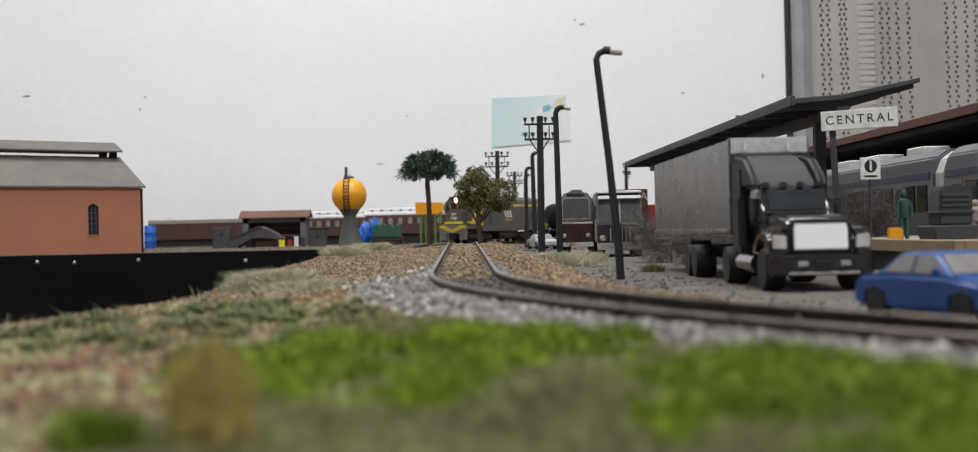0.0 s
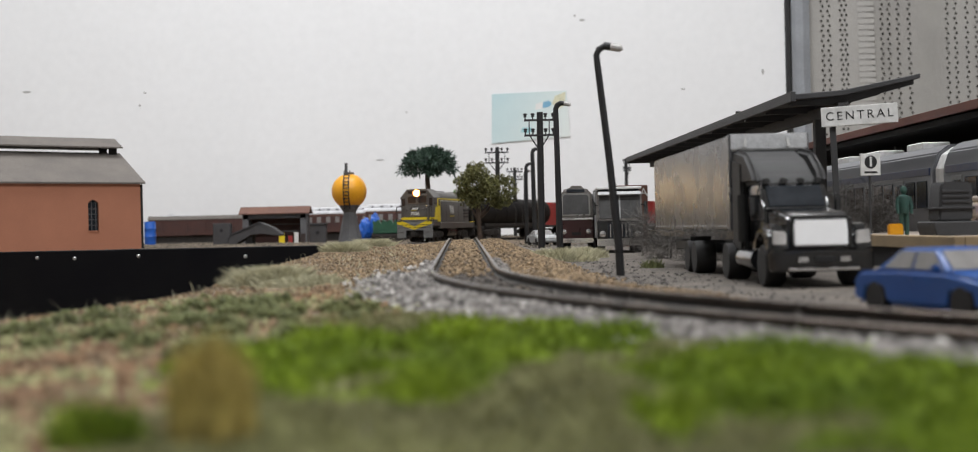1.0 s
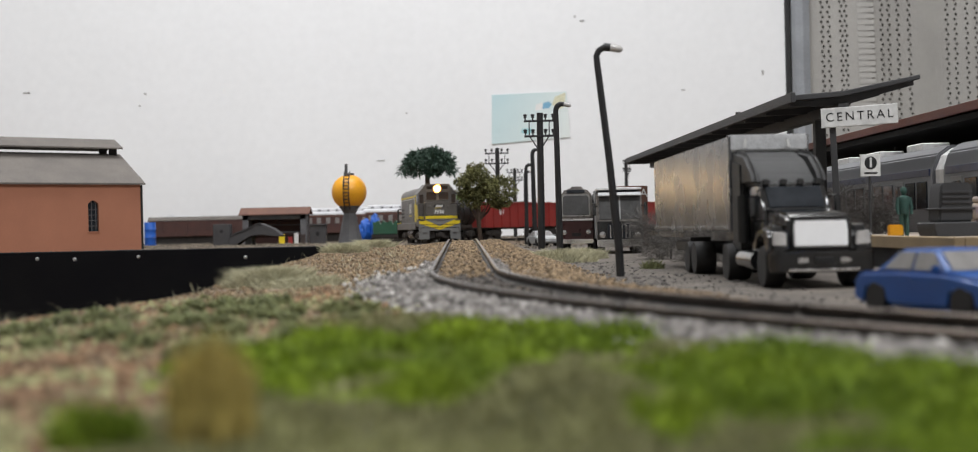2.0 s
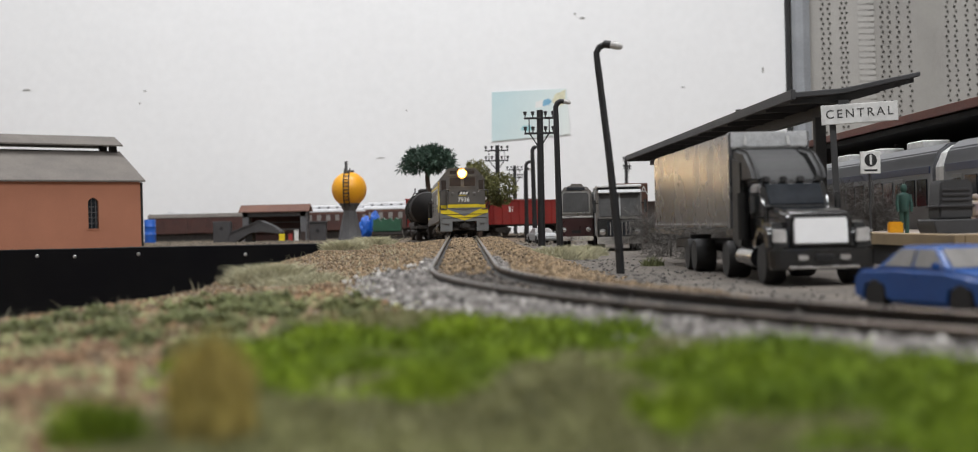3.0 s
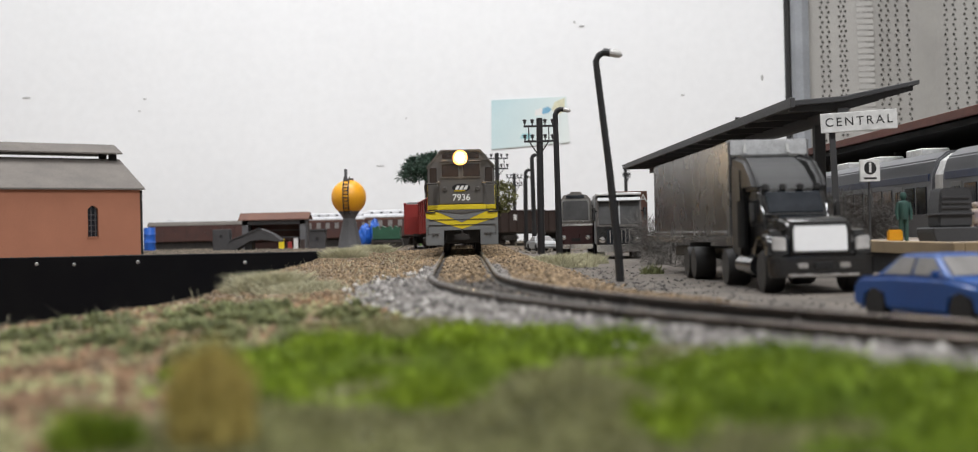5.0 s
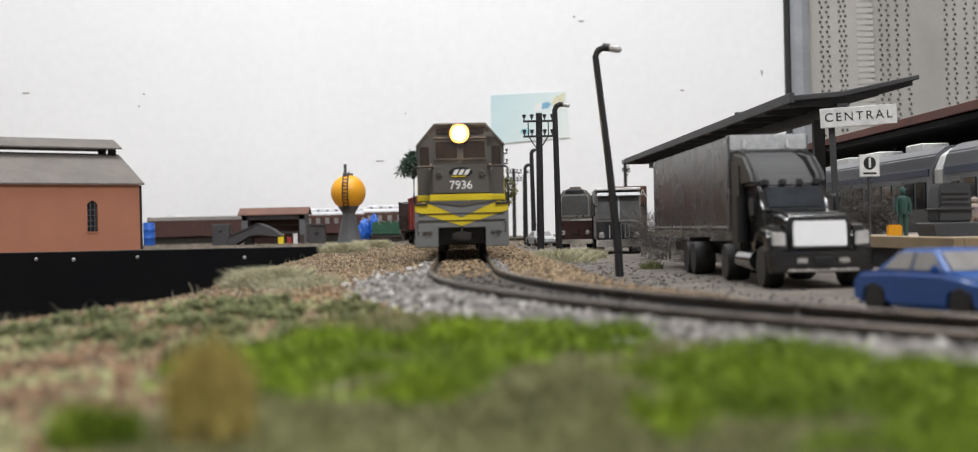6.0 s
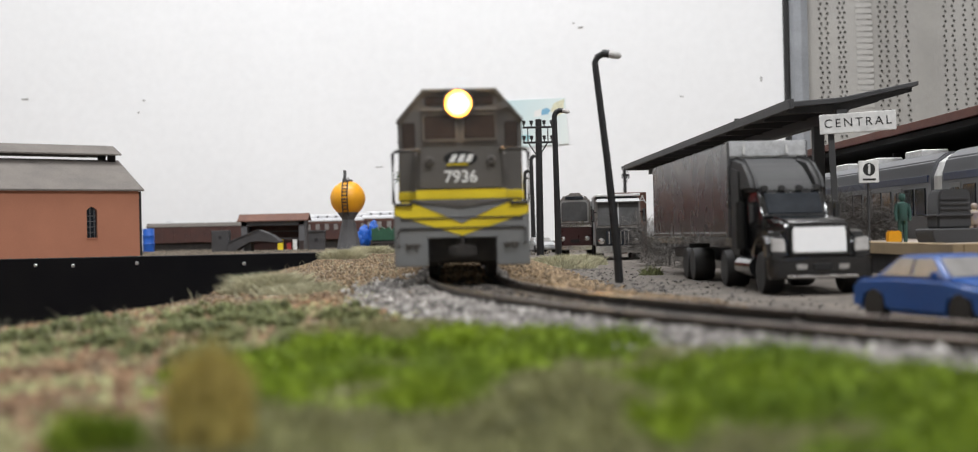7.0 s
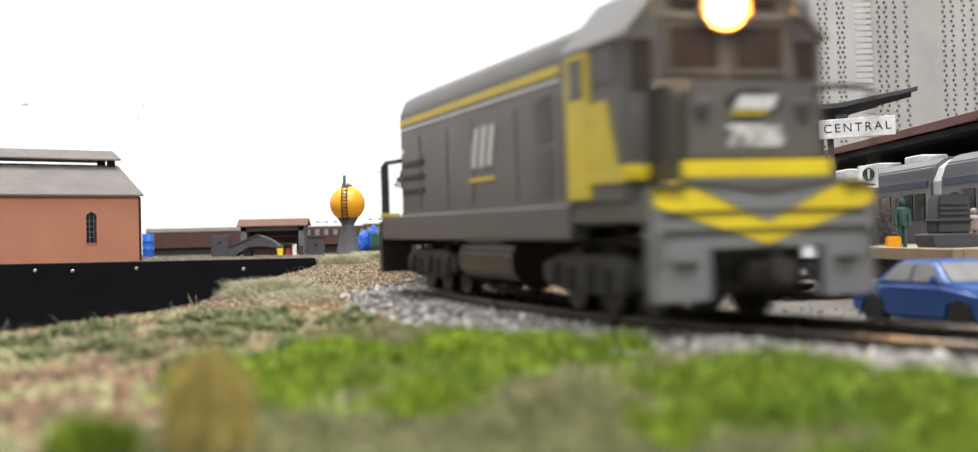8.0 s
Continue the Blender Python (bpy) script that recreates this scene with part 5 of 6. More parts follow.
def canopy():
    C = thing("platform_canopy", at(-6, 0, 4.6, 0.35, 0.5), "dark grey platform canopy on posts", "canopy")
    r = B()
    prism(r, [(143, 63), (143, 65.5), (166, 67), (200, 73.5), (200, 71.5), (166, 64.5)], "y", 560, 1190, 0.3)
    part("roof", r, M_CANOPY, C)
    part("fascia", box(B(), 142, 144, 556, 1192, 62, 66.4, 0.2), M_CANOPY, C)
    for k in range(14):
        y = 566 + k * 48
        part("rafter", prism(B(), [(144, 61), (144, 63.2), (166, 64.8), (199, 71.4), (199, 69.4), (166, 61)], "y", y, y + 3), M_CANOPY, C)
    for y in (600, 780, 960, 1140):
        part("post", box(B(), 164, 169, y, y + 5, -5, 62, 0.4), M_CANOPY, C)
    part("gutter_beam", box(B(), 164, 169, 562, 1188, 57, 62, 0.3), M_CANOPY, C)


def second_canopy():
    C = thing("station_roof", at(0, 0, 0), "red-brown station roof, shade beneath painted near-black", "roof")
    part("roof", prism(B(), [(226, 70), (226, 73.5), (330, 92), (330, 88)], "y", 470, 1160, 0.4), M_REDROOF, C)
    part("valance", box(B(), 225, 227, 470, 1160, 69.5, 73.8, 0.2), M_REDROOF, C)
    # near-black wall and soffit put the shade beneath the roof into colour
    part("shade_back_wall", box(B(), 318, 324, 470, 1160, 0, 90), M_DARK, C)
    part("shade_soffit", box(B(), 228, 320, 472, 1158, 66, 69), M_DARK, C)
    for y in (480, 640, 820, 1000, 1150):
        part("post", box(B(), 262, 266, y, y + 4, 0, 68, 0.3), M_CANOPY, C)
    part("gable", prism(B(), [(206, 40), (206, 58), (235, 72), (235, 40)], "y", 1160, 1166), M_BROWNROOF, C)


def metro_train():
    T = thing("metro_train", at(222, 0, 4), "grey metro train with blue window band at the platform", "train")
    prof = [(-15.5, 6), (-16, 12), (-16, 38), (-13.5, 45.5), (-8, 49.5), (8, 49.5), (13.5, 45.5), (16, 38), (16, 12), (15.5, 6)]
    for a, b in ((360, 579), (592, 830), (843, 1100)):
        c = part("car_body", prism(B(), prof, "y", a, b, 0.8, 2), M_METRO, T, "", True)
        part("window_band", box(B(), -16.5, -15.6, a + 4, b - 4, 35.4, 38.8, 0.1), M_METROBLUE, c, "blue stripe")
        y = a + 8
        k = 0
        while y < b - 22:
            if k % 3 == 2:
                d = part("door", box(B(), -16.4, -15.4, y, y + 13, 8.5, 34, 0.2), M_LGREY, c)
                part("door_glass", box(B(), -16.7, -16.2, y + 1.5, y + 5.8, 18, 32, 0.2), M_DARKGLASS, d)
                part("door_glass", box(B(), -16.7, -16.2, y + 7.2, y + 11.5, 18, 32, 0.2), M_DARKGLASS, d)
            else:
                part("window", box(B(), -16.5, -15.5, y, y + 14, 20, 33, 0.3), M_DARKGLASS, c)
            y += 17
            k += 1
        part("underframe", box(B(), -12, 12, a + 6, b - 6, -2, 6, 0.5), M_UNDER, c)
        # white blocks added above the train in place of pale backdrop glimpsed there
        for q in (a + 40, a + 110, a + 170):
            if q < b - 30:
                part("backdrop_block", box(B(), -7, 7, q, q + 24, 49, 53, 0.6), M_SIGN, c, "white block standing in for the backdrop")
    for y in (579, 830):
        part("gangway", prism(B(), [(-14.6, 8), (-14.8, 38), (-12, 44.5), (-7, 48), (7, 48), (12, 44.5), (14.8, 38), (14.6, 8)], "y", y, y + 13), M_SIGN, T, "white bellows gangway")


def name_board():
    S = thing("station_sign", at(159.2, 540, 11.2, -12, 0, -2.0), "white station name board reading CENTRAL on a post", "sign")
    part("board", box(B(), -15.6, 15.6, -0.8, 0.8, 48.4, 56.6, 0.15), M_SIGN, S)
    letters("sign_text", "CENTRAL", 3.6, Matrix.Translation((0, -0.00085, 0.0525)) @ pose(0, 0, 0, 90), M_INK, S, 0.06, "black letters CENTRAL", 0.0, 1.34)
    part("post", box(B(), -12.3, -9.7, 0.8, 3.0, 2.0, 54, 0.2), M_CANOPY, S)


def info_sign():
    S = thing("information_sign", at(158.5, 530, 11.2, 8), "white square information sign with a black i", "sign")
    part("board", box(B(), -4.3, 4.3, -0.5, 0.5, 26.5, 35.6, 0.1), M_SIGN, S)
    part("disc", rod(B(), (0, -0.62, 32), (0, -0.48, 32), 2.7, 28), M_INK, S)
    letters("sign_letter", "i", 4.0, Matrix.Translation((0, -0.00066, 0.0321)) @ pose(0, 0, 0, 90), M_SIGN, S, 0.05, "white letter i", 0.22)
    part("text_bar", box(B(), -2.8, 2.8, -0.6, -0.49, 27.4, 28.2), M_INK, S)
    part("post", rod(B(), (0, 0.9, 2.0), (0, 0.9, 27), 0.5, 8), M_CANOPY, S)


platform()
canopy()
second_canopy()
metro_train()
name_board()
info_sign()


def curtain():
    C = thing("curtain", at(0, 0, 0), "grey-beige curtain with stitched lace strips", "curtain")
    u = np.arange(580, 1300, 4.0)
    def fold(q):
        return 2380 + 7 * np.sin(q / 41) + 2.2 * np.sin(q / 17 + 1)
    wave = fold(u)
    zs = np.linspace(-300, 1500, 20)
    v, f = [], []
    for z in zs:
        for a, w in zip(u, wave):
            v.append((a + (440 - z) * 0.012, w, z))
    n = len(u)
    for i in range(len(zs) - 1):
        for k in range(n - 1):
            q = i * n + k
            f.append((q, q + 1, q + n + 1, q + n))
    o = cloud("cloth", v, f, M_CURTAIN, C, "", "", "")
    o.data.polygons.foreach_set("use_smooth", [True] * len(o.data.polygons))
    v, f = [], []
    for base in (628, 640, 662, 670, 736, 750, 768, 789, 862, 877, 896, 912):
        for k in range(50):
            z = 150 + k * 9.2
            x, y = base + (440 - z) * 0.012 + (1.6 if k % 2 else -1.6), float(fold(base)) - 1.6
            i = len(v)
            v += [(x - 2.6, y, z), (x, y - 0.3, z + 3.1), (x + 2.6, y, z), (x, y - 0.3, z - 3.1)]
            f.append((i, i + 1, i + 2, i + 3))
    cloud("stitching", v, f, M_HOLE, C, "rows of dark stitch holes", "", "stuff")
    v, f = [], []
    for k in range(40):
        z = 150 + k * 11.0
        x = 706 + (440 - z) * 0.012
        i = len(v)
        v += [(x - 15, float(fold(686)) - 2.2, z), (x + 15, float(fold(716)) - 2.2, z), (x + 15, float(fold(716)) - 2.2, z + 8), (x - 15, float(fold(686)) - 2.2, z + 8)]
        f.append((i, i + 1, i + 2, i + 3))
    cloud("ladder_strip", v, f, M_LACE, C, "pale ladder-like lace strip", "", "stuff")
    part("lining_fold", prism(B(), [(573, 2390), (578, 2376), (590, 2370), (603, 2374), (606, 2390)], "z", -300, 1500), M_CURTAIN2, C, "bluish grey folded edge")


curtain()


def sky_print():
    m = mat("sky_print", (0.52, 0.68, 0.70), 0.5, c2=(0.42, 0.60, 0.64), scale=9, bump=0)
    n, l = m.node_tree.nodes, m.node_tree.links
    b = n["Principled BSDF"]
    old = b.inputs["Base Color"].links[0].from_socket
    co = n.new("ShaderNodeTexCoord")
    grad = n.new("ShaderNodeMapping")
    grad.inputs["Scale"].default_value = (5.0, 1.0, -3.0)
    grad.inputs["Location"].default_value = (0.35, 0, 0.85)
    sep = n.new("ShaderNodeSeparateXYZ")
    add = n.new("ShaderNodeMath")
    mix = n.new("ShaderNodeMix")
    mix.data_type = "RGBA"
    l.new(co.outputs["Object"], grad.inputs["Vector"])
    l.new(grad.outputs["Vector"], sep.inputs["Vector"])
    l.new(sep.outputs["X"], add.inputs[0])
    l.new(sep.outputs["Z"], add.inputs[1])
    add.use_clamp = True
    l.new(add.outputs["Value"], mix.inputs["Factor"])
    l.new(old, mix.inputs[6])
    mix.inputs[7].default_value = (0.74, 0.78, 0.75, 1)
    l.new(mix.outputs[2], b.inputs["Base Color"])
    return m


M_SKYPRINT = sky_print()


def poster():
    P = thing("poster", at(81, 2398.5, -8, 0), "pale blue sky print pasted on the backdrop", "poster")
    part("sheet", prism(B(), [(-72, 184), (-70, 276), (70, 280), (75, 194)], "y", -1.0, 0.5), M_SKYPRINT, P)
    part("cup_shape", prism(B(), [(10, 245), (12, 256), (24, 260), (26, 247)], "y", -1.3, -0.9), M_WHITE, P)
    part("blue_shape", prism(B(), [(24, 248), (26, 259), (36, 262), (42, 257), (37, 250)], "y", -1.4, -0.9), mat("print_blue", (0.22, 0.47, 0.66), 0.5, bump=0), P)
    part("sun_patch", prism(B(), [(42, 256), (48, 270), (68, 278), (66, 252), (54, 246)], "y", -1.2, -0.9), mat("print_yellow", (0.74, 0.72, 0.52), 0.5, bump=0), P)
    part("blue_mark", prism(B(), [(-18, 204), (-14, 212), (2, 212), (6, 206), (-4, 201)], "y", -1.3, -0.9), mat("print_teal", (0.35, 0.62, 0.66), 0.5, bump=0), P)


poster()


# ---- scenery: ballast, chips and grass ----
def samples(n, x0, x1, y0, y1, seed, power=1.0):
    """Random places, denser towards small y for power above 1."""
    g = np.random.default_rng(seed)
    y = y0 * (y1 / y0) ** (g.random(n) ** power)
    x = x0 + (x1 - x0) * g.random(n)
    return x, y, g


def patch(x, y, size, seed):
    return np.array([noise.noise((a / size, b / size, seed)) for a, b in zip(x, y)])


def stone_shapes(k, seed):
    rng = random.Random(seed)
    bm = B()
    bmesh.ops.create_icosphere(bm, subdivisions=1, radius=1)
    base = np.array([v.co[:] for v in bm.verts])
    faces = np.array([[v.index for v in f.verts] for f in bm.faces])
    bm.free()
    out = []
    for _ in range(k):
        s = np.array([rng.uniform(0.75, 1.25), rng.uniform(0.6, 1.0), rng.uniform(0.5, 0.9)])
        out.append(base * s * np.array([[rng.uniform(0.78, 1.2)] for _ in base]))
    return out, faces


def scatter_stones(name, x, y, z, size, g, material, label, category, parts=0, parent=None):
    shapes, faces = stone_shapes(8, 11)
    n = len(x)
    yaw = g.random(n) * 6.283
    pick = g.integers(0, 8, n)
    if parts:
        meshes = []
        for s in shapes:
            me = bpy.data.meshes.new("ballast_stone")
            me.from_pydata((s * 0.001).tolist(), [], faces.tolist())
            me.materials.append(material)
            meshes.append(me)
        for i in range(parts):
            o = new("ballast_stone", meshes[pick[i]])
            o.parent = parent
            o.matrix_basis = at(x[i], y[i], z[i], math.degrees(yaw[i])) @ Matrix.Diagonal((size[i], size[i], size[i], 1))
    V, F = [], []
    for i in range(parts, n):
        c, s = math.cos(yaw[i]), math.sin(yaw[i])
        p = shapes[pick[i]] * size[i]
        q = np.stack([p[:, 0] * c - p[:, 1] * s + x[i], p[:, 0] * s + p[:, 1] * c + y[i], p[:, 2] + z[i]], -1)
        F.append(faces + len(V) * len(p))
        V.append(q)
    return cloud(name, np.concatenate(V), np.concatenate(F), material, parent, label, category)


def scatter_blades(name, x, y, z, h, w, lean, g, material, label, category, parent=None):
    n = len(x)
    az, az2 = g.random(n) * 6.283, g.random(n) * 6.283
    hh = h * (0.5 + g.random(n))
    ln = lean * g.random(n) * hh
    root = np.stack([x, y, z], -1)
    side = np.stack([np.cos(az), np.sin(az), np.zeros(n)], -1) * (w / 2)
    tip = root + np.stack([np.cos(az2) * ln, np.sin(az2) * ln, hh], -1)
    mid = root + (tip - root) * 0.55 + np.stack([np.cos(az2) * -ln * 0.12, np.sin(az2) * -ln * 0.12, hh * 0.06], -1)
    V = np.stack([root - side, root + side, mid + side * 0.8, tip, mid - side * 0.8], 1).reshape(-1, 3)
    F = (np.arange(n)[:, None] * 5 + np.array([[0, 1, 2, 3, 4]]))
    return cloud(name, V, F, material, parent, label, category)


TURF = ((-8, 146, 23, 40), (31, 102, 22, 40), (7, 166, 12, 16), (58, 84, 28, 34))


def turf(x, y):
    """How green the foreground is: above zero on the bright turf."""
    m = np.full(x.shape, -1.0)
    for cx, cy, rx, ry in TURF:
        m = np.maximum(m, 1 - ((x - cx) / rx) ** 2 - ((y - cy) / ry) ** 2)
    hump = np.exp(-((x - 6.0) / 4.6) ** 2 - ((y - 102) / 24) ** 2)
    return np.clip(m, -1, 0.7) + 1.0 * patch(x, y, 12, 1.5) + 0.6 * patch(x, y, 4.5, 6.5) - 1.1 * hump


def scenery():
    bed = thing("ballast_bed", at(0, 0, 0), "light grey stone ballast along the curved track", "ballast", "", "structure")
    # ballast beside the rails of the near curve
    x, y, g = samples(70000, -70, 130, 120, 460, 21, 1.0)
    lat, side, rail = near_line(x, y)
    keep = (((side <= 0) & (lat < 28 + 5 * patch(x, y, 12, 3))) | ((side > 0) & (lat < 13))) & (lat > 10.2) & (patch(x, y, 5, 8) > -0.55)
    keep &= (y < 375 + 25 * patch(x, y, 15, 2.2)) | (lat < 14)
    x, y, lat = x[keep][:7600], y[keep][:7600], lat[keep][:7600]
    o = np.argsort(y)
    x, y, lat = x[o], y[o], lat[o]
    z = ground_height(x, y) + 0.35 + g.random(len(x)) * 0.5
    size = 0.45 + 0.7 * g.random(len(x)) ** 1.8
    first = np.where((y > 175) & (y < 300) & (lat > 11))[0][:300]
    order = np.concatenate([first, np.setdiff1d(np.arange(len(x)), first)])
    x, y, z, size = x[order], y[order], z[order], size[order]
    scatter_stones("ballast", x, y, z, size, g, M_STONE, "loose grey ballast stones", "", 300, bed)
    # darker stones between the rails
    x, y, g = samples(30000, -40, 130, 120, 350, 20, 1.0)
    lat, side, rail = near_line(x, y)
    keep = lat < 7.6
    x, y, rail = x[keep][:2600], y[keep][:2600], rail[keep][:2600]
    scatter_stones("track_ballast", x, y, rail - 2.5 + 0.5 * g.random(len(x)), 0.4 + 0.5 * g.random(len(x)), g, M_DARKSTONE, "dark ballast between the rails", "ballast")
    x, y, g = samples(9000, -70, 130, 120, 420, 41, 1.0)
    lat, side, rail = near_line(x, y)
    keep = (side <= 0) & (lat > 10.5) & (lat < 32)
    x, y = x[keep][:330], y[keep][:330]
    scatter_stones("pale_ballast", x, y, ground_height(x, y) + 0.7 + 0.3 * g.random(len(x)), 0.45 + 0.65 * g.random(len(x)) ** 2, g, M_PALESTONE, "scattered whitish ballast stones", "ballast")
    # tan chips on the banks
    x, y, g = samples(120000, -160, 120, 70, 1050, 22, 0.9)
    lat, side, rail = near_line(x, y)
    keep = (lat > 10.5) & ((side > 0) & (lat < 48 + 9 * patch(x, y, 20, 5)) & (g.random(len(x)) < np.clip((62 - lat) / 26, 0.1, 1)) | (side <= 0) & ((y > 330) | (x < -24)) & (x > np.interp(y, EDGE_Y, EDGE_X) - 8))
    x, y = x[keep][:42000], y[keep][:42000]
    z = ground_height(x, y) + g.random(len(x)) * 0.5 + 0.05
    scatter_stones("earth_chips", x, y, z, 0.24 + 0.5 * g.random(len(x)) ** 2 + y / 5500, g, M_CHIP, "tan and brown earth chips on the track bank", "gravel")
    # reddish earth lumps on the near bank and along its edge
    x, y, g = samples(60000, -150, -14, 72, 330, 28, 1.0)
    lat, side, rail = near_line(x, y)
    edge = np.interp(y, EDGE_Y, EDGE_X)
    keep = (side <= 0) & (lat > 27) & (x > edge - 6) & (turf(x, y) < 0) & ((patch(x, y, 22, 3.3) + 0.5 * patch(x, y, 7, 8.8) > 0.0) | (x < edge + 6)) & ((x < -24) | (y > 185))
    x, y = x[keep][:9500], y[keep][:9500]
    scatter_stones("earth_lumps", x, y, ground_height(x, y) + g.random(len(x)) * 0.8, 0.35 + 0.75 * g.random(len(x)) ** 2, g, M_TERRA, "reddish crumbly earth on the near bank", "gravel")
    # earth and pale bits between the rails farther off
    x, y, g = samples(8000, -60, 10, 330, 1000, 23, 0.8)
    lat, side, rail = near_line(x, y)
    keep = lat < 7.2
    x, y, rail = x[keep], y[keep], rail[keep]
    scatter_stones("track_infill", x, y, rail - 1.9 + 0.4 * g.random(len(x)), 0.4 + 0.5 * g.random(len(x)), g, M_CHIP, "brown infill between the rails", "gravel")
    # loose stones on the road
    x, y, g = samples(16000, 30, 170, 215, 640, 24, 1.0)
    lat, side, rail = near_line(x, y)
    keep = (side > 0) & (lat > 24) & (lat < 90) & (g.random(len(x)) < np.clip((80 - lat) / 45, 0.12, 1)) & (patch(x, y, 11, 6.2) > -0.25)
    x, y = x[keep], y[keep]
    scatter_stones("road_grit", x, y, ground_height(x, y) + 0.1, 0.2 + 0.6 * g.random(len(x)) ** 3, g, M_STONE, "loose grey grit at the road's edge", "gravel")
    # bright foreground grass, over foam turf
    x, y, g = samples(260000, -60, 110, 60, 215, 25, 1.0)
    lat, side, rail = near_line(x, y)
    p1 = turf(x, y)
    shore = lat > 26 + 4 * patch(x, y, 7, 2)
    keep = (side <= 0) & shore & (p1 > -0.1)
    xa, ya, pa = x[keep][:85000], y[keep][:85000], p1[keep][:85000]
    lump = 1.2 + 1.6 * np.clip(patch(xa, ya, 8, 5.1) + 0.35, 0, 1)
    scatter_blades("bright_grass", xa, ya, ground_height(xa, ya) - 0.2, lump * np.clip(0.6 + pa, 0.5, 1.2), 0.42, 1.0, g, M_GRASS, "bright green fibre grass beside the ballast", "grass")
    keep = (side <= 0) & shore & (p1 <= 0.12) & (x > -26 + 14 * patch(x, y, 14, 9.1))
    xa, ya = x[keep][:60000], y[keep][:60000]
    scatter_blades("dry_grass", xa, ya, ground_height(xa, ya) - 0.2, 1.5, 0.35, 1.2, g, M_SAGE, "dry olive fibre grass", "grass")
    x, y, g = samples(130000, -60, 110, 62, 215, 31, 1.0)
    lat, side, rail = near_line(x, y)
    pl = turf(x, y)
    keep = (side <= 0) & (lat > 26 + 4 * patch(x, y, 7, 2)) & (pl > 0.0)
    xa, ya, pa = x[keep][:26000], y[keep][:26000], pl[keep][:26000]
    rise = 0.5 + 3.0 * np.clip(pa, 0, 0.8) * np.clip(patch(xa, ya, 8, 5.1) + 0.45, 0.1, 1)
    scatter_stones("turf_lumps", xa, ya, ground_height(xa, ya) + g.random(len(xa)) * rise, 0.28 + 0.5 * g.random(len(xa)), g, M_GRASS, "bright green foam turf lumps", "grass")
    # dull green turf and grass on the bank
    x, y, g = samples(90000, -105, -20, 150, 420, 32, 1.0)
    lat, side, rail = near_line(x, y)
    edge = np.interp(y, EDGE_Y, EDGE_X)

    def bank(x, y):
        return patch(x, y, 13, 7.7) + 0.5 * patch(x, y, 5, 3.1) + 0.45 * np.exp(-((x + 58) / 20) ** 2 - ((y - 245) / 60) ** 2) - 0.3 * np.clip((y - 260) / 80, 0, 1)
    pl = bank(x, y)
    keep = (lat > 28) & (pl > 0.56) & (x > edge + 5)
    xa, ya, pa = x[keep][:9000], y[keep][:9000], pl[keep][:9000]
    scatter_stones("bank_turf", xa, ya, ground_height(xa, ya) + g.random(len(xa)) * 3.5 * pa, 0.28 + 0.45 * g.random(len(xa)), g, M_DGRASS, "dull green foam turf on the bank", "grass")
    x, y, g = samples(60000, -105, -20, 150, 400, 26, 1.0)
    lat, side, rail = near_line(x, y)
    pp = bank(x, y)
    keep = (lat > 30) & (pp > 0.54) & (x > np.interp(y, EDGE_Y, EDGE_X) + 5)
    xa, ya = x[keep], y[keep]
    scatter_blades("bank_grass", xa, ya, ground_height(xa, ya) - 0.2, 0.9 + 2.0 * pp[keep], 0.35, 0.9, g, M_DGRASS, "dark green grass patches on the bank", "grass")
    x, y, g = samples(40000, -120, 60, 68, 330, 33, 1.0)
    lat, side, rail = near_line(x, y)
    keep = (side <= 0) & (lat > 24) & (patch(x, y, 13, 12.5) > -0.05) & (turf(x, y) < 0.1) & (x > np.interp(y, EDGE_Y, EDGE_X) - 2)
    xa, ya = x[keep][:10000], y[keep][:10000]
    scatter_stones("sage_turf", xa, ya, ground_height(xa, ya) + g.random(len(xa)) * 0.8, 0.3 + 0.5 * g.random(len(xa)), g, M_SAGE, "dry olive foam turf", "grass")
    # fine stray fibres along the bank
    x, y, g = samples(9000, -110, -25, 200, 700, 34, 1.0)
    keep = (x > np.interp(y, EDGE_Y, EDGE_X) + 4) & (patch(x, y, 18, 2.9) > 0.15) & (x < -30)
    xa, ya = x[keep][:700], y[keep][:700]
    scatter_blades("stray_fibres", xa, ya, ground_height(xa, ya) - 0.2, 3.4, 0.12, 1.4, g, M_PALETUFT, "fine pale stray fibres on the bank", "grass")
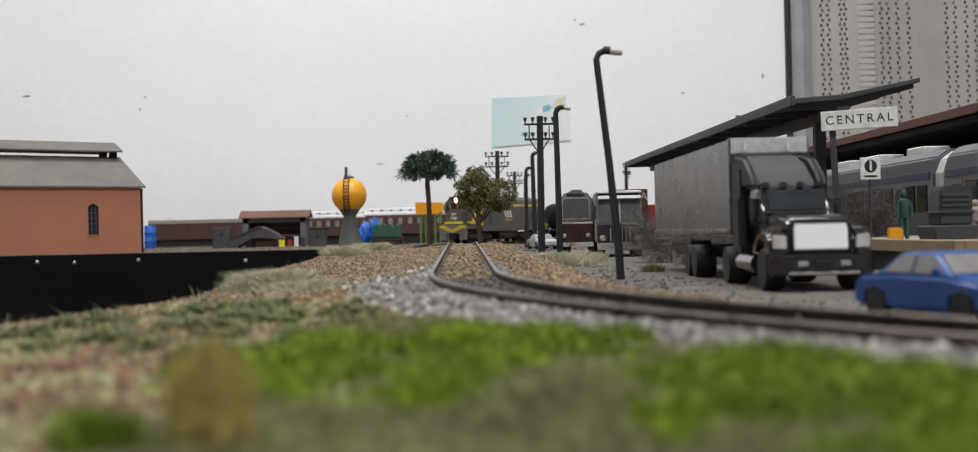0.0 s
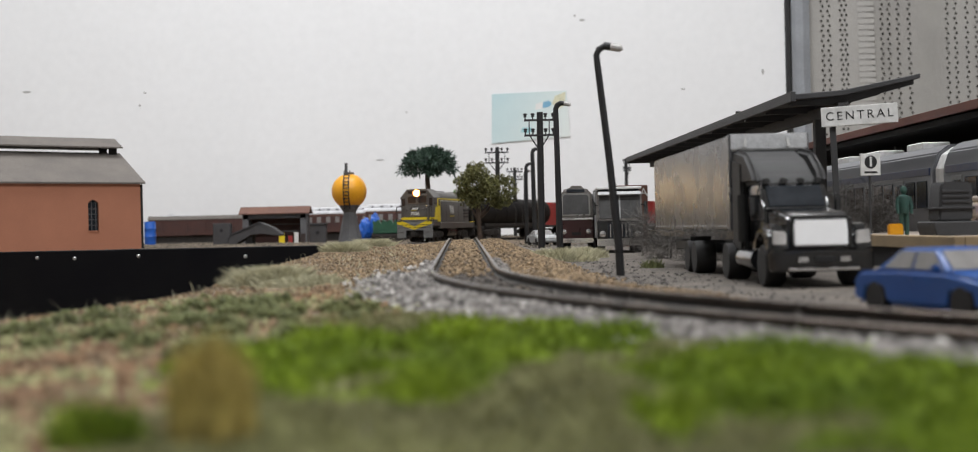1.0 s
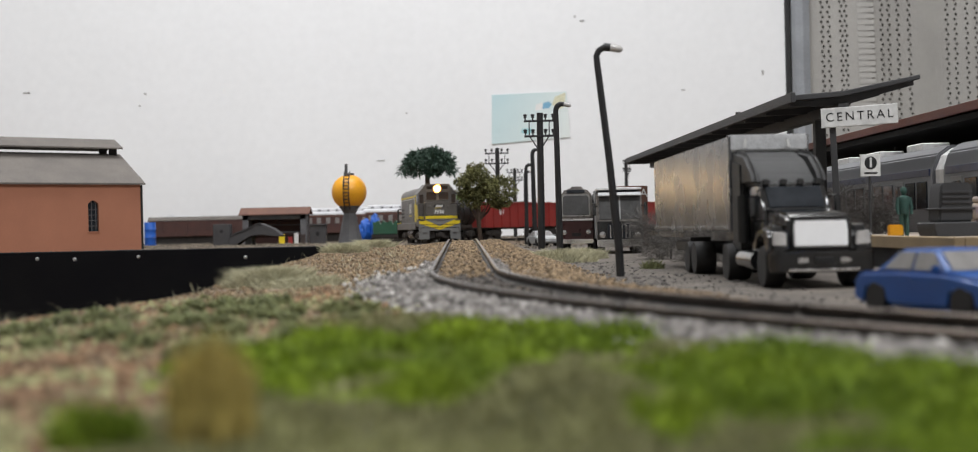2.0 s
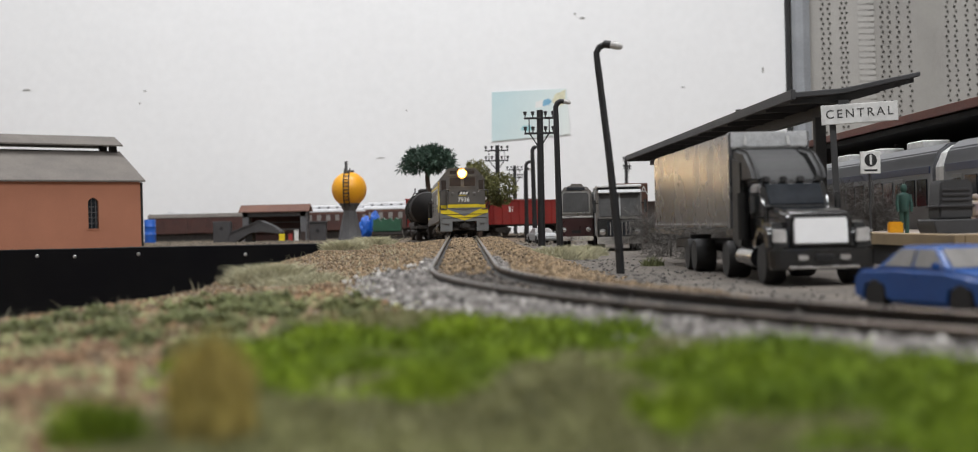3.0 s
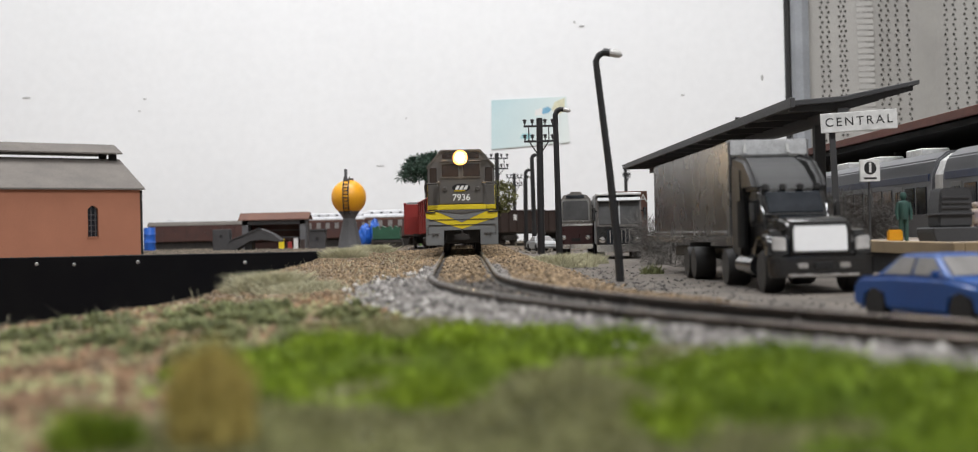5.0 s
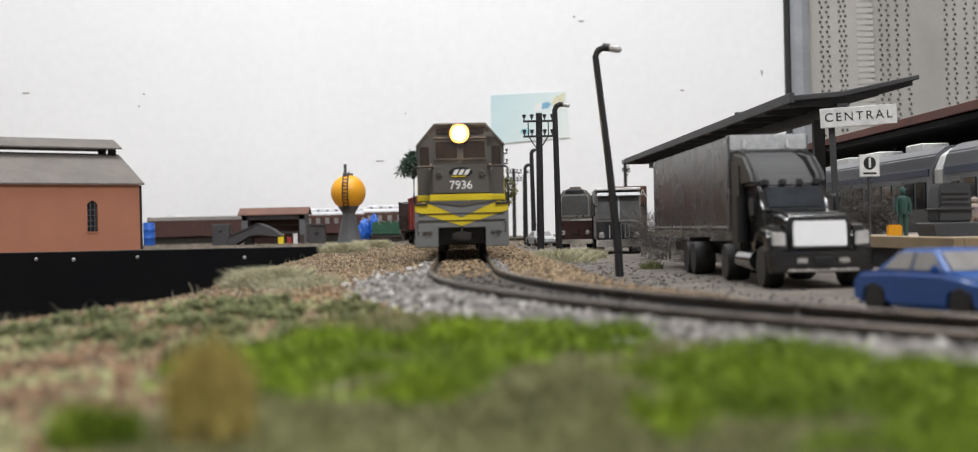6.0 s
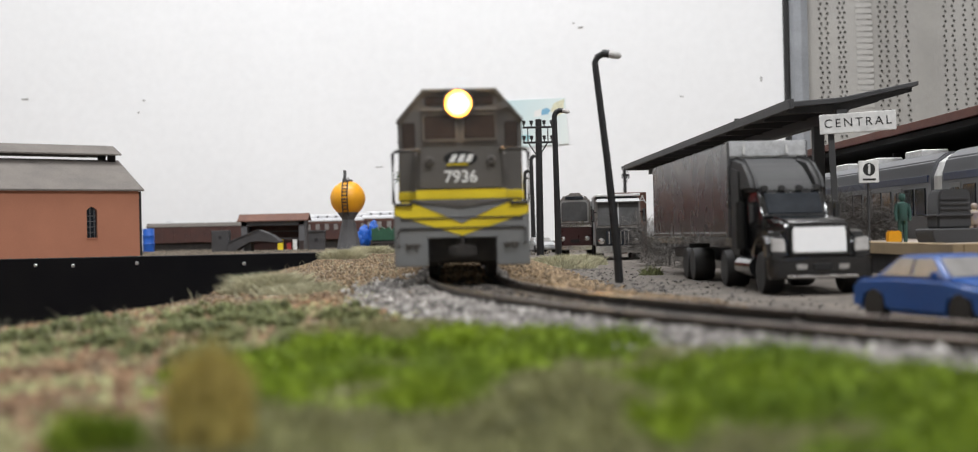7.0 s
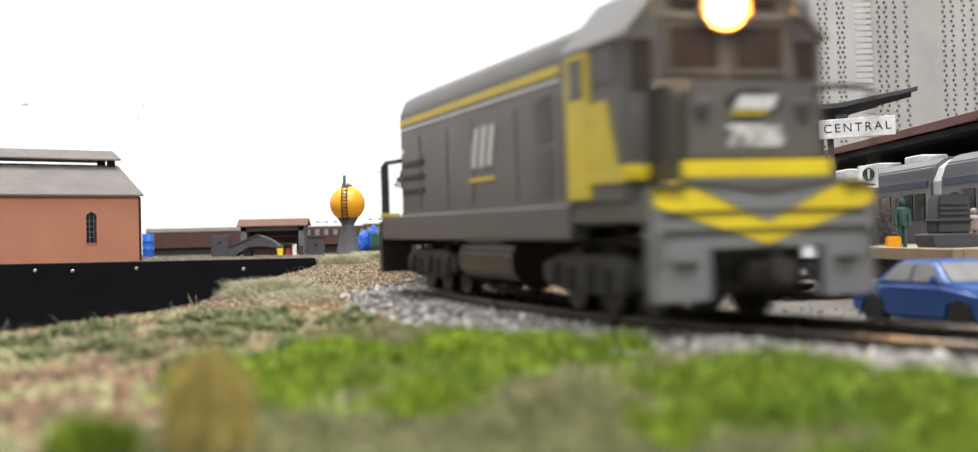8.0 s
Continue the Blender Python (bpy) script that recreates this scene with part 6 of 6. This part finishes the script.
    # tufts and cushions
    for k, (cx, cy, r, h, n, m, w, lean, label) in enumerate((
            (-65, 376, 13, 5.4, 15000, M_PALETUFT, 0.15, 2.0, "low sage-grey cushion of fibres on the bank"), (-52, 356, 13, 3.2, 9000, M_PALETUFT, 0.15, 2.0, "low sage-grey cushion of fibres on the bank"),
            (-78, 690, 12, 5.6, 12000, M_PALETUFT, 0.16, 2.0, "low sage-grey cushion of fibres on the bank"), (-73, 800, 13, 5.6, 12000, M_PALETUFT, 0.16, 2.0, "low sage-grey cushion of fibres on the bank"),
            (-27.0, 87, 3.2, 3.8, 3200, M_GRASS, 0.45, 0.7, "green grass clump on brown earth"), (38, 640, 16, 6, 6600, M_PALETUFT, 0.3, 1.4, "low sage-grey cushion of fibres on the bank"), (52, 700, 13, 6, 4600, M_PALETUFT, 0.3, 1.4, "low sage-grey cushion of fibres on the bank"),
            (66, 520, 5, 4.5, 260, M_DGRASS, 0.35, 1.0, "small green weed beside the road"),
            (-19.4, 88, 2.9, 8.0, 4200, M_OCHRE, 0.45, 0.2, "ochre standing grass tuft on brown earth"))):
        g = np.random.default_rng(100 + k)
        rr, aa = r * g.random(n) ** 0.6, g.random(n) * 6.283
        xa, ya = cx + rr * np.cos(aa), cy + rr * np.sin(aa)
        hh = h * np.sqrt(np.clip(1 - (rr / r) ** 3, 0.08, 1))
        hh = hh * (1 + 0.35 * patch(xa, ya, r * 0.35, 4.4))
        scatter_blades("grass_tuft", xa, ya, ground_height(xa, ya) - 0.3, hh * 0.75, w, lean, g, m, label, "grass")
    # yard rubble
    x, y, g = samples(9000, -560, 160, 1040, 2300, 27, 0.7)
    lat, side, rail = near_line(x, y)
    keep = (lat > 14) & ((x > -110) | (y > 1030 + (-143 - x) * 0.122))
    x, y = x[keep], y[keep]
    scatter_stones("yard_rubble", x, y, ground_height(x, y) + 0.2, 0.6 + 1.3 * g.random(len(x)) ** 2, g, M_RUBBLE, "brown rubble over the yard ground", "gravel")


def grey_bush(x, y, z, w, h, n, seed):
    rng = random.Random(seed)
    o = thing("dry_bush", at(x, y, z), "wiry grey dry bush", "bush", "dry bushes")
    part("stem", tube(B(), [(0, 0, -1), (0.5, 0, h * 0.3), (0, 0.4, h * 0.6)], [0.6, 0.5, 0.2], 6), M_TWIG, o)
    cs = [((rng.gauss(0, w * 0.32), rng.gauss(0, w * 0.25), h * rng.uniform(0.12, 0.85)), w * 0.2) for _ in range(26)]
    v, f = leaf_cloud(cs, int(n * 1.6), 5.5, rng, 1.2, 0.015)
    cloud("twig_mass", v, f, M_TWIG, o, "", "", "stuff")


def station_clutter():
    k = thing("kiosk", at(163, 452, 13.3, 6), "dark kiosk block on a low plinth", "kiosk")
    part("plinth", prism(B(), [(-8.2, -0.2), (-9.2, 3), (-9.2, 5), (9.2, 5), (9.2, 3), (8.2, -0.2)], "y", -7, 7, 0.4), M_CANOPY, k)
    part("cabinet", prism(B(), [(-6.2, 5), (-5.6, 16.6), (-4.6, 18.8), (5.6, 18.8), (6.4, 16.6), (6.4, 5)], "y", -4.5, 4.5, 0.6, 2), M_CANOPY, k, "", True)
    part("shelf", box(B(), -6.8, 6.8, -5.2, 5, 9.2, 10, 0.2), M_SOOT, k)
    for z in (11.4, 13.2, 15):
        part("slat", box(B(), -5, 5, -4.9, -4.4, z, z + 0.9, 0.1), M_SOOT, k)

    def doll(x, y, m, label, h=18.5):
        bm = B()
        for q in (-1, 1):
            rod(bm, (q * 1.0, 0, 0), (q * 0.9, 0, h * 0.47), 0.8, 8, 1.0)
            tube(bm, [(q * 2.0, 0, h * 0.78), (q * 2.7, -0.3, h * 0.6), (q * 2.5, -0.9, h * 0.44)], [0.8, 0.7, 0.5], 7)
        lathe(bm, [(1.7, h * 0.44), (2.0, h * 0.5), (1.8, h * 0.6), (2.3, h * 0.74), (1.9, h * 0.8), (0.7, h * 0.83)], "z", 12)
        lathe(bm, [(0.5, h * 0.83), (1.2, h * 0.88), (1.3, h * 0.94), (0.9, h * 0.99), (0.2, h)], "z", 12)
        o = part("figurine", bm, m, None, "", True)
        o.matrix_basis = at(x, y, 13.3)
        tagged(o, label, "figurine")
    doll(156.5, 482, mat("figurine_green", (0.03, 0.09, 0.07), 0.6, c2=(0.03, 0.07, 0.06)), "small plain green figurine on the platform")
    doll(177.5, 466, mat("figurine_pale", (0.42, 0.35, 0.22), 0.6, c2=(0.25, 0.2, 0.26)), "small plain pale yellow figurine on the platform", 14)
    s = thing("suitcase", at(151.8, 478, 13.3), "small orange suitcase on the platform", "suitcase")
    part("case", box(B(), -2.8, 2.8, -1, 1, -0.1, 4.4, 0.5, 2), M_ORANGE, s, "", True)
    part("handle", tube(B(), [(-1, 0, 4.3), (-1, 0, 5.3), (1, 0, 5.3), (1, 0, 4.3)], 0.25, 6), M_UNDER, s)
    c = thing("red_hoarding", at(113, 1020, 2), "dull red hoarding with white letters", "hoarding")
    part("panel", box(B(), -13, 14, -1, 2, -1, 48.5, 0.3), M_BROWNROOF, c)
    letters("hoarding_text", "CA", 6.5, Matrix.Translation((0.0075, -0.0011, 0.0425)) @ pose(0, 0, 0, 90), M_WHITE, c, 0.08, "white letters CA")


def backdrop_marks():
    rng = random.Random(9)
    m = mat("board_mark", (0.45, 0.44, 0.43), 0.8)
    pale = mat("board_chip", (0.86, 0.86, 0.86), 0.6)
    root = bpy.data.objects["wall_north"]
    for x, z, w, h in ((-862, 292, 20, 4), (-640, 285, 6, 4), (-150, 238, 4, 4), (183, 404, 14, 4), (170, 412, 5, 5), (370, 270, 10, 3), (-650, 262, 4, 4), (-200, 150, 22, 2), (520, 300, 5, 12), (548, 250, 5, 10), (540, 200, 4, 8)):
        pts = [(x + math.cos(a) * w * 0.5 * rng.uniform(0.6, 1.1), z + math.sin(a) * h * 0.5 * rng.uniform(0.6, 1.1)) for a in np.linspace(0, 5.6, 9)]
        part("mark", prism(B(), pts, "y", 2399.0, 2400.5), m if rng.random() < 0.7 else pale, root)
    hills = [(-700, 12)]
    for i in range(60):
        hills.append((-700 + i * 9, 34 + 20 * noise.noise((i / 9, 2, 0)) + 9 * noise.noise((i / 2.5, 5, 0)) + (14 if 9 < i < 34 else 0)))
    hills.append((-169, 12))
    part("painted_hills", prism(B(), hills, "y", 2398.8, 2400.5), mat("hill_wash", (0.70, 0.715, 0.74), 0.8, c2=(0.76, 0.765, 0.775), scale=14, fine=100), root, "faint bluish painted hills")


def pebble(x, y, r):
    rng = random.Random(4)
    bm = B()
    bmesh.ops.create_icosphere(bm, subdivisions=2, radius=r)
    for v in bm.verts:
        k = 1 + 0.25 * noise.noise(v.co * (0.9 / r) + Vector((rng.random() * 0.1, 3, 1)))
        v.co = Vector((v.co.x * k * 1.3, v.co.y * k, v.co.z * k * 0.75))
    o = part("pebble", bm, M_PALESTONE, None, "", True)
    o.matrix_basis = at(x, y, gz(x, y) + r * 0.6, 30)
    tagged(o, "whitish pebble lying on brown earth", "pebble")


scenery()
pebble(-29.6, 91, 1.7)
pebble(-9, 92, 0.9)
pebble(23.3, 105, 0.7)
pebble(40, 118, 0.7)
grey_bush(104, 600, 1.8, 28, 24, 130, 1)
grey_bush(92, 650, 1.8, 30, 24, 130, 2)
grey_bush(160, 585, 13.2, 22, 22, 80, 3)
grey_bush(172, 570, 13.2, 18, 18, 60, 4)
station_clutter()
backdrop_marks()


# ---- what moves ----
# seconds and the way of the leading bogie along the line, from where the near curve begins
RUN = [(0.0, -969), (1.0, -829), (1.5, -759), (3.0, -549), (3.5, -479), (4.5, -326), (6.5, -51.6), (7.0, 18.6), (7.5, 95.5), (8.0, 168.5)]


def run_at(t):
    """Smooth run through the rows above."""
    ts, ss = [r[0] for r in RUN], [r[1] for r in RUN]
    i = max(0, min(len(ts) - 2, sum(1 for v in ts if v <= t) - 1))
    sl = [(ss[k + 1] - ss[k]) / (ts[k + 1] - ts[k]) for k in range(len(ts) - 1)]
    tan = [sl[0]] + [(sl[k - 1] + sl[k]) / 2 for k in range(1, len(sl))] + [sl[-1]]
    h = ts[i + 1] - ts[i]
    u = (t - ts[i]) / h
    return ((2 * u ** 3 - 3 * u ** 2 + 1) * ss[i] + (u ** 3 - 2 * u ** 2 + u) * h * tan[i] + (3 * u ** 2 - 2 * u ** 3) * ss[i + 1] + (u ** 3 - u ** 2) * h * tan[i + 1])


def car_pose(lead, base):
    """Pose of a vehicle whose leading bogie stands at lead, with bogies base apart."""
    a, b1 = on_line(S_CURVE + lead)
    b, b2 = on_line(S_CURVE + lead - base)
    d = a - b
    m = (a + b) / 2
    yaw = math.degrees(math.atan2(d.y, d.x)) - 90
    pitch = math.degrees(math.atan2(d.z, math.hypot(d.x, d.y)))
    return Matrix.Translation(m / 1000) @ pose(0, 0, 0, 0, 0, yaw) @ pose(0, 0, 0, pitch, 0, 0) @ pose(0, 0, 0, 0, -math.degrees((b1 + b2) / 2), 0)


def motions():
    times = [k * 0.2 for k in range(41)]
    lag = [(0.0, 92.0)]
    pos = 92 + 40
    for half in HALF[1:]:
        first = pos + 10 + 22
        lag.append((first, half * 2 - 44.0))
        pos = first + half * 2 - 22
    for car, (back, base) in zip(TRAIN, lag):
        walk(car, [(t, car_pose(run_at(t) - back, base)) for t in times])


motions()
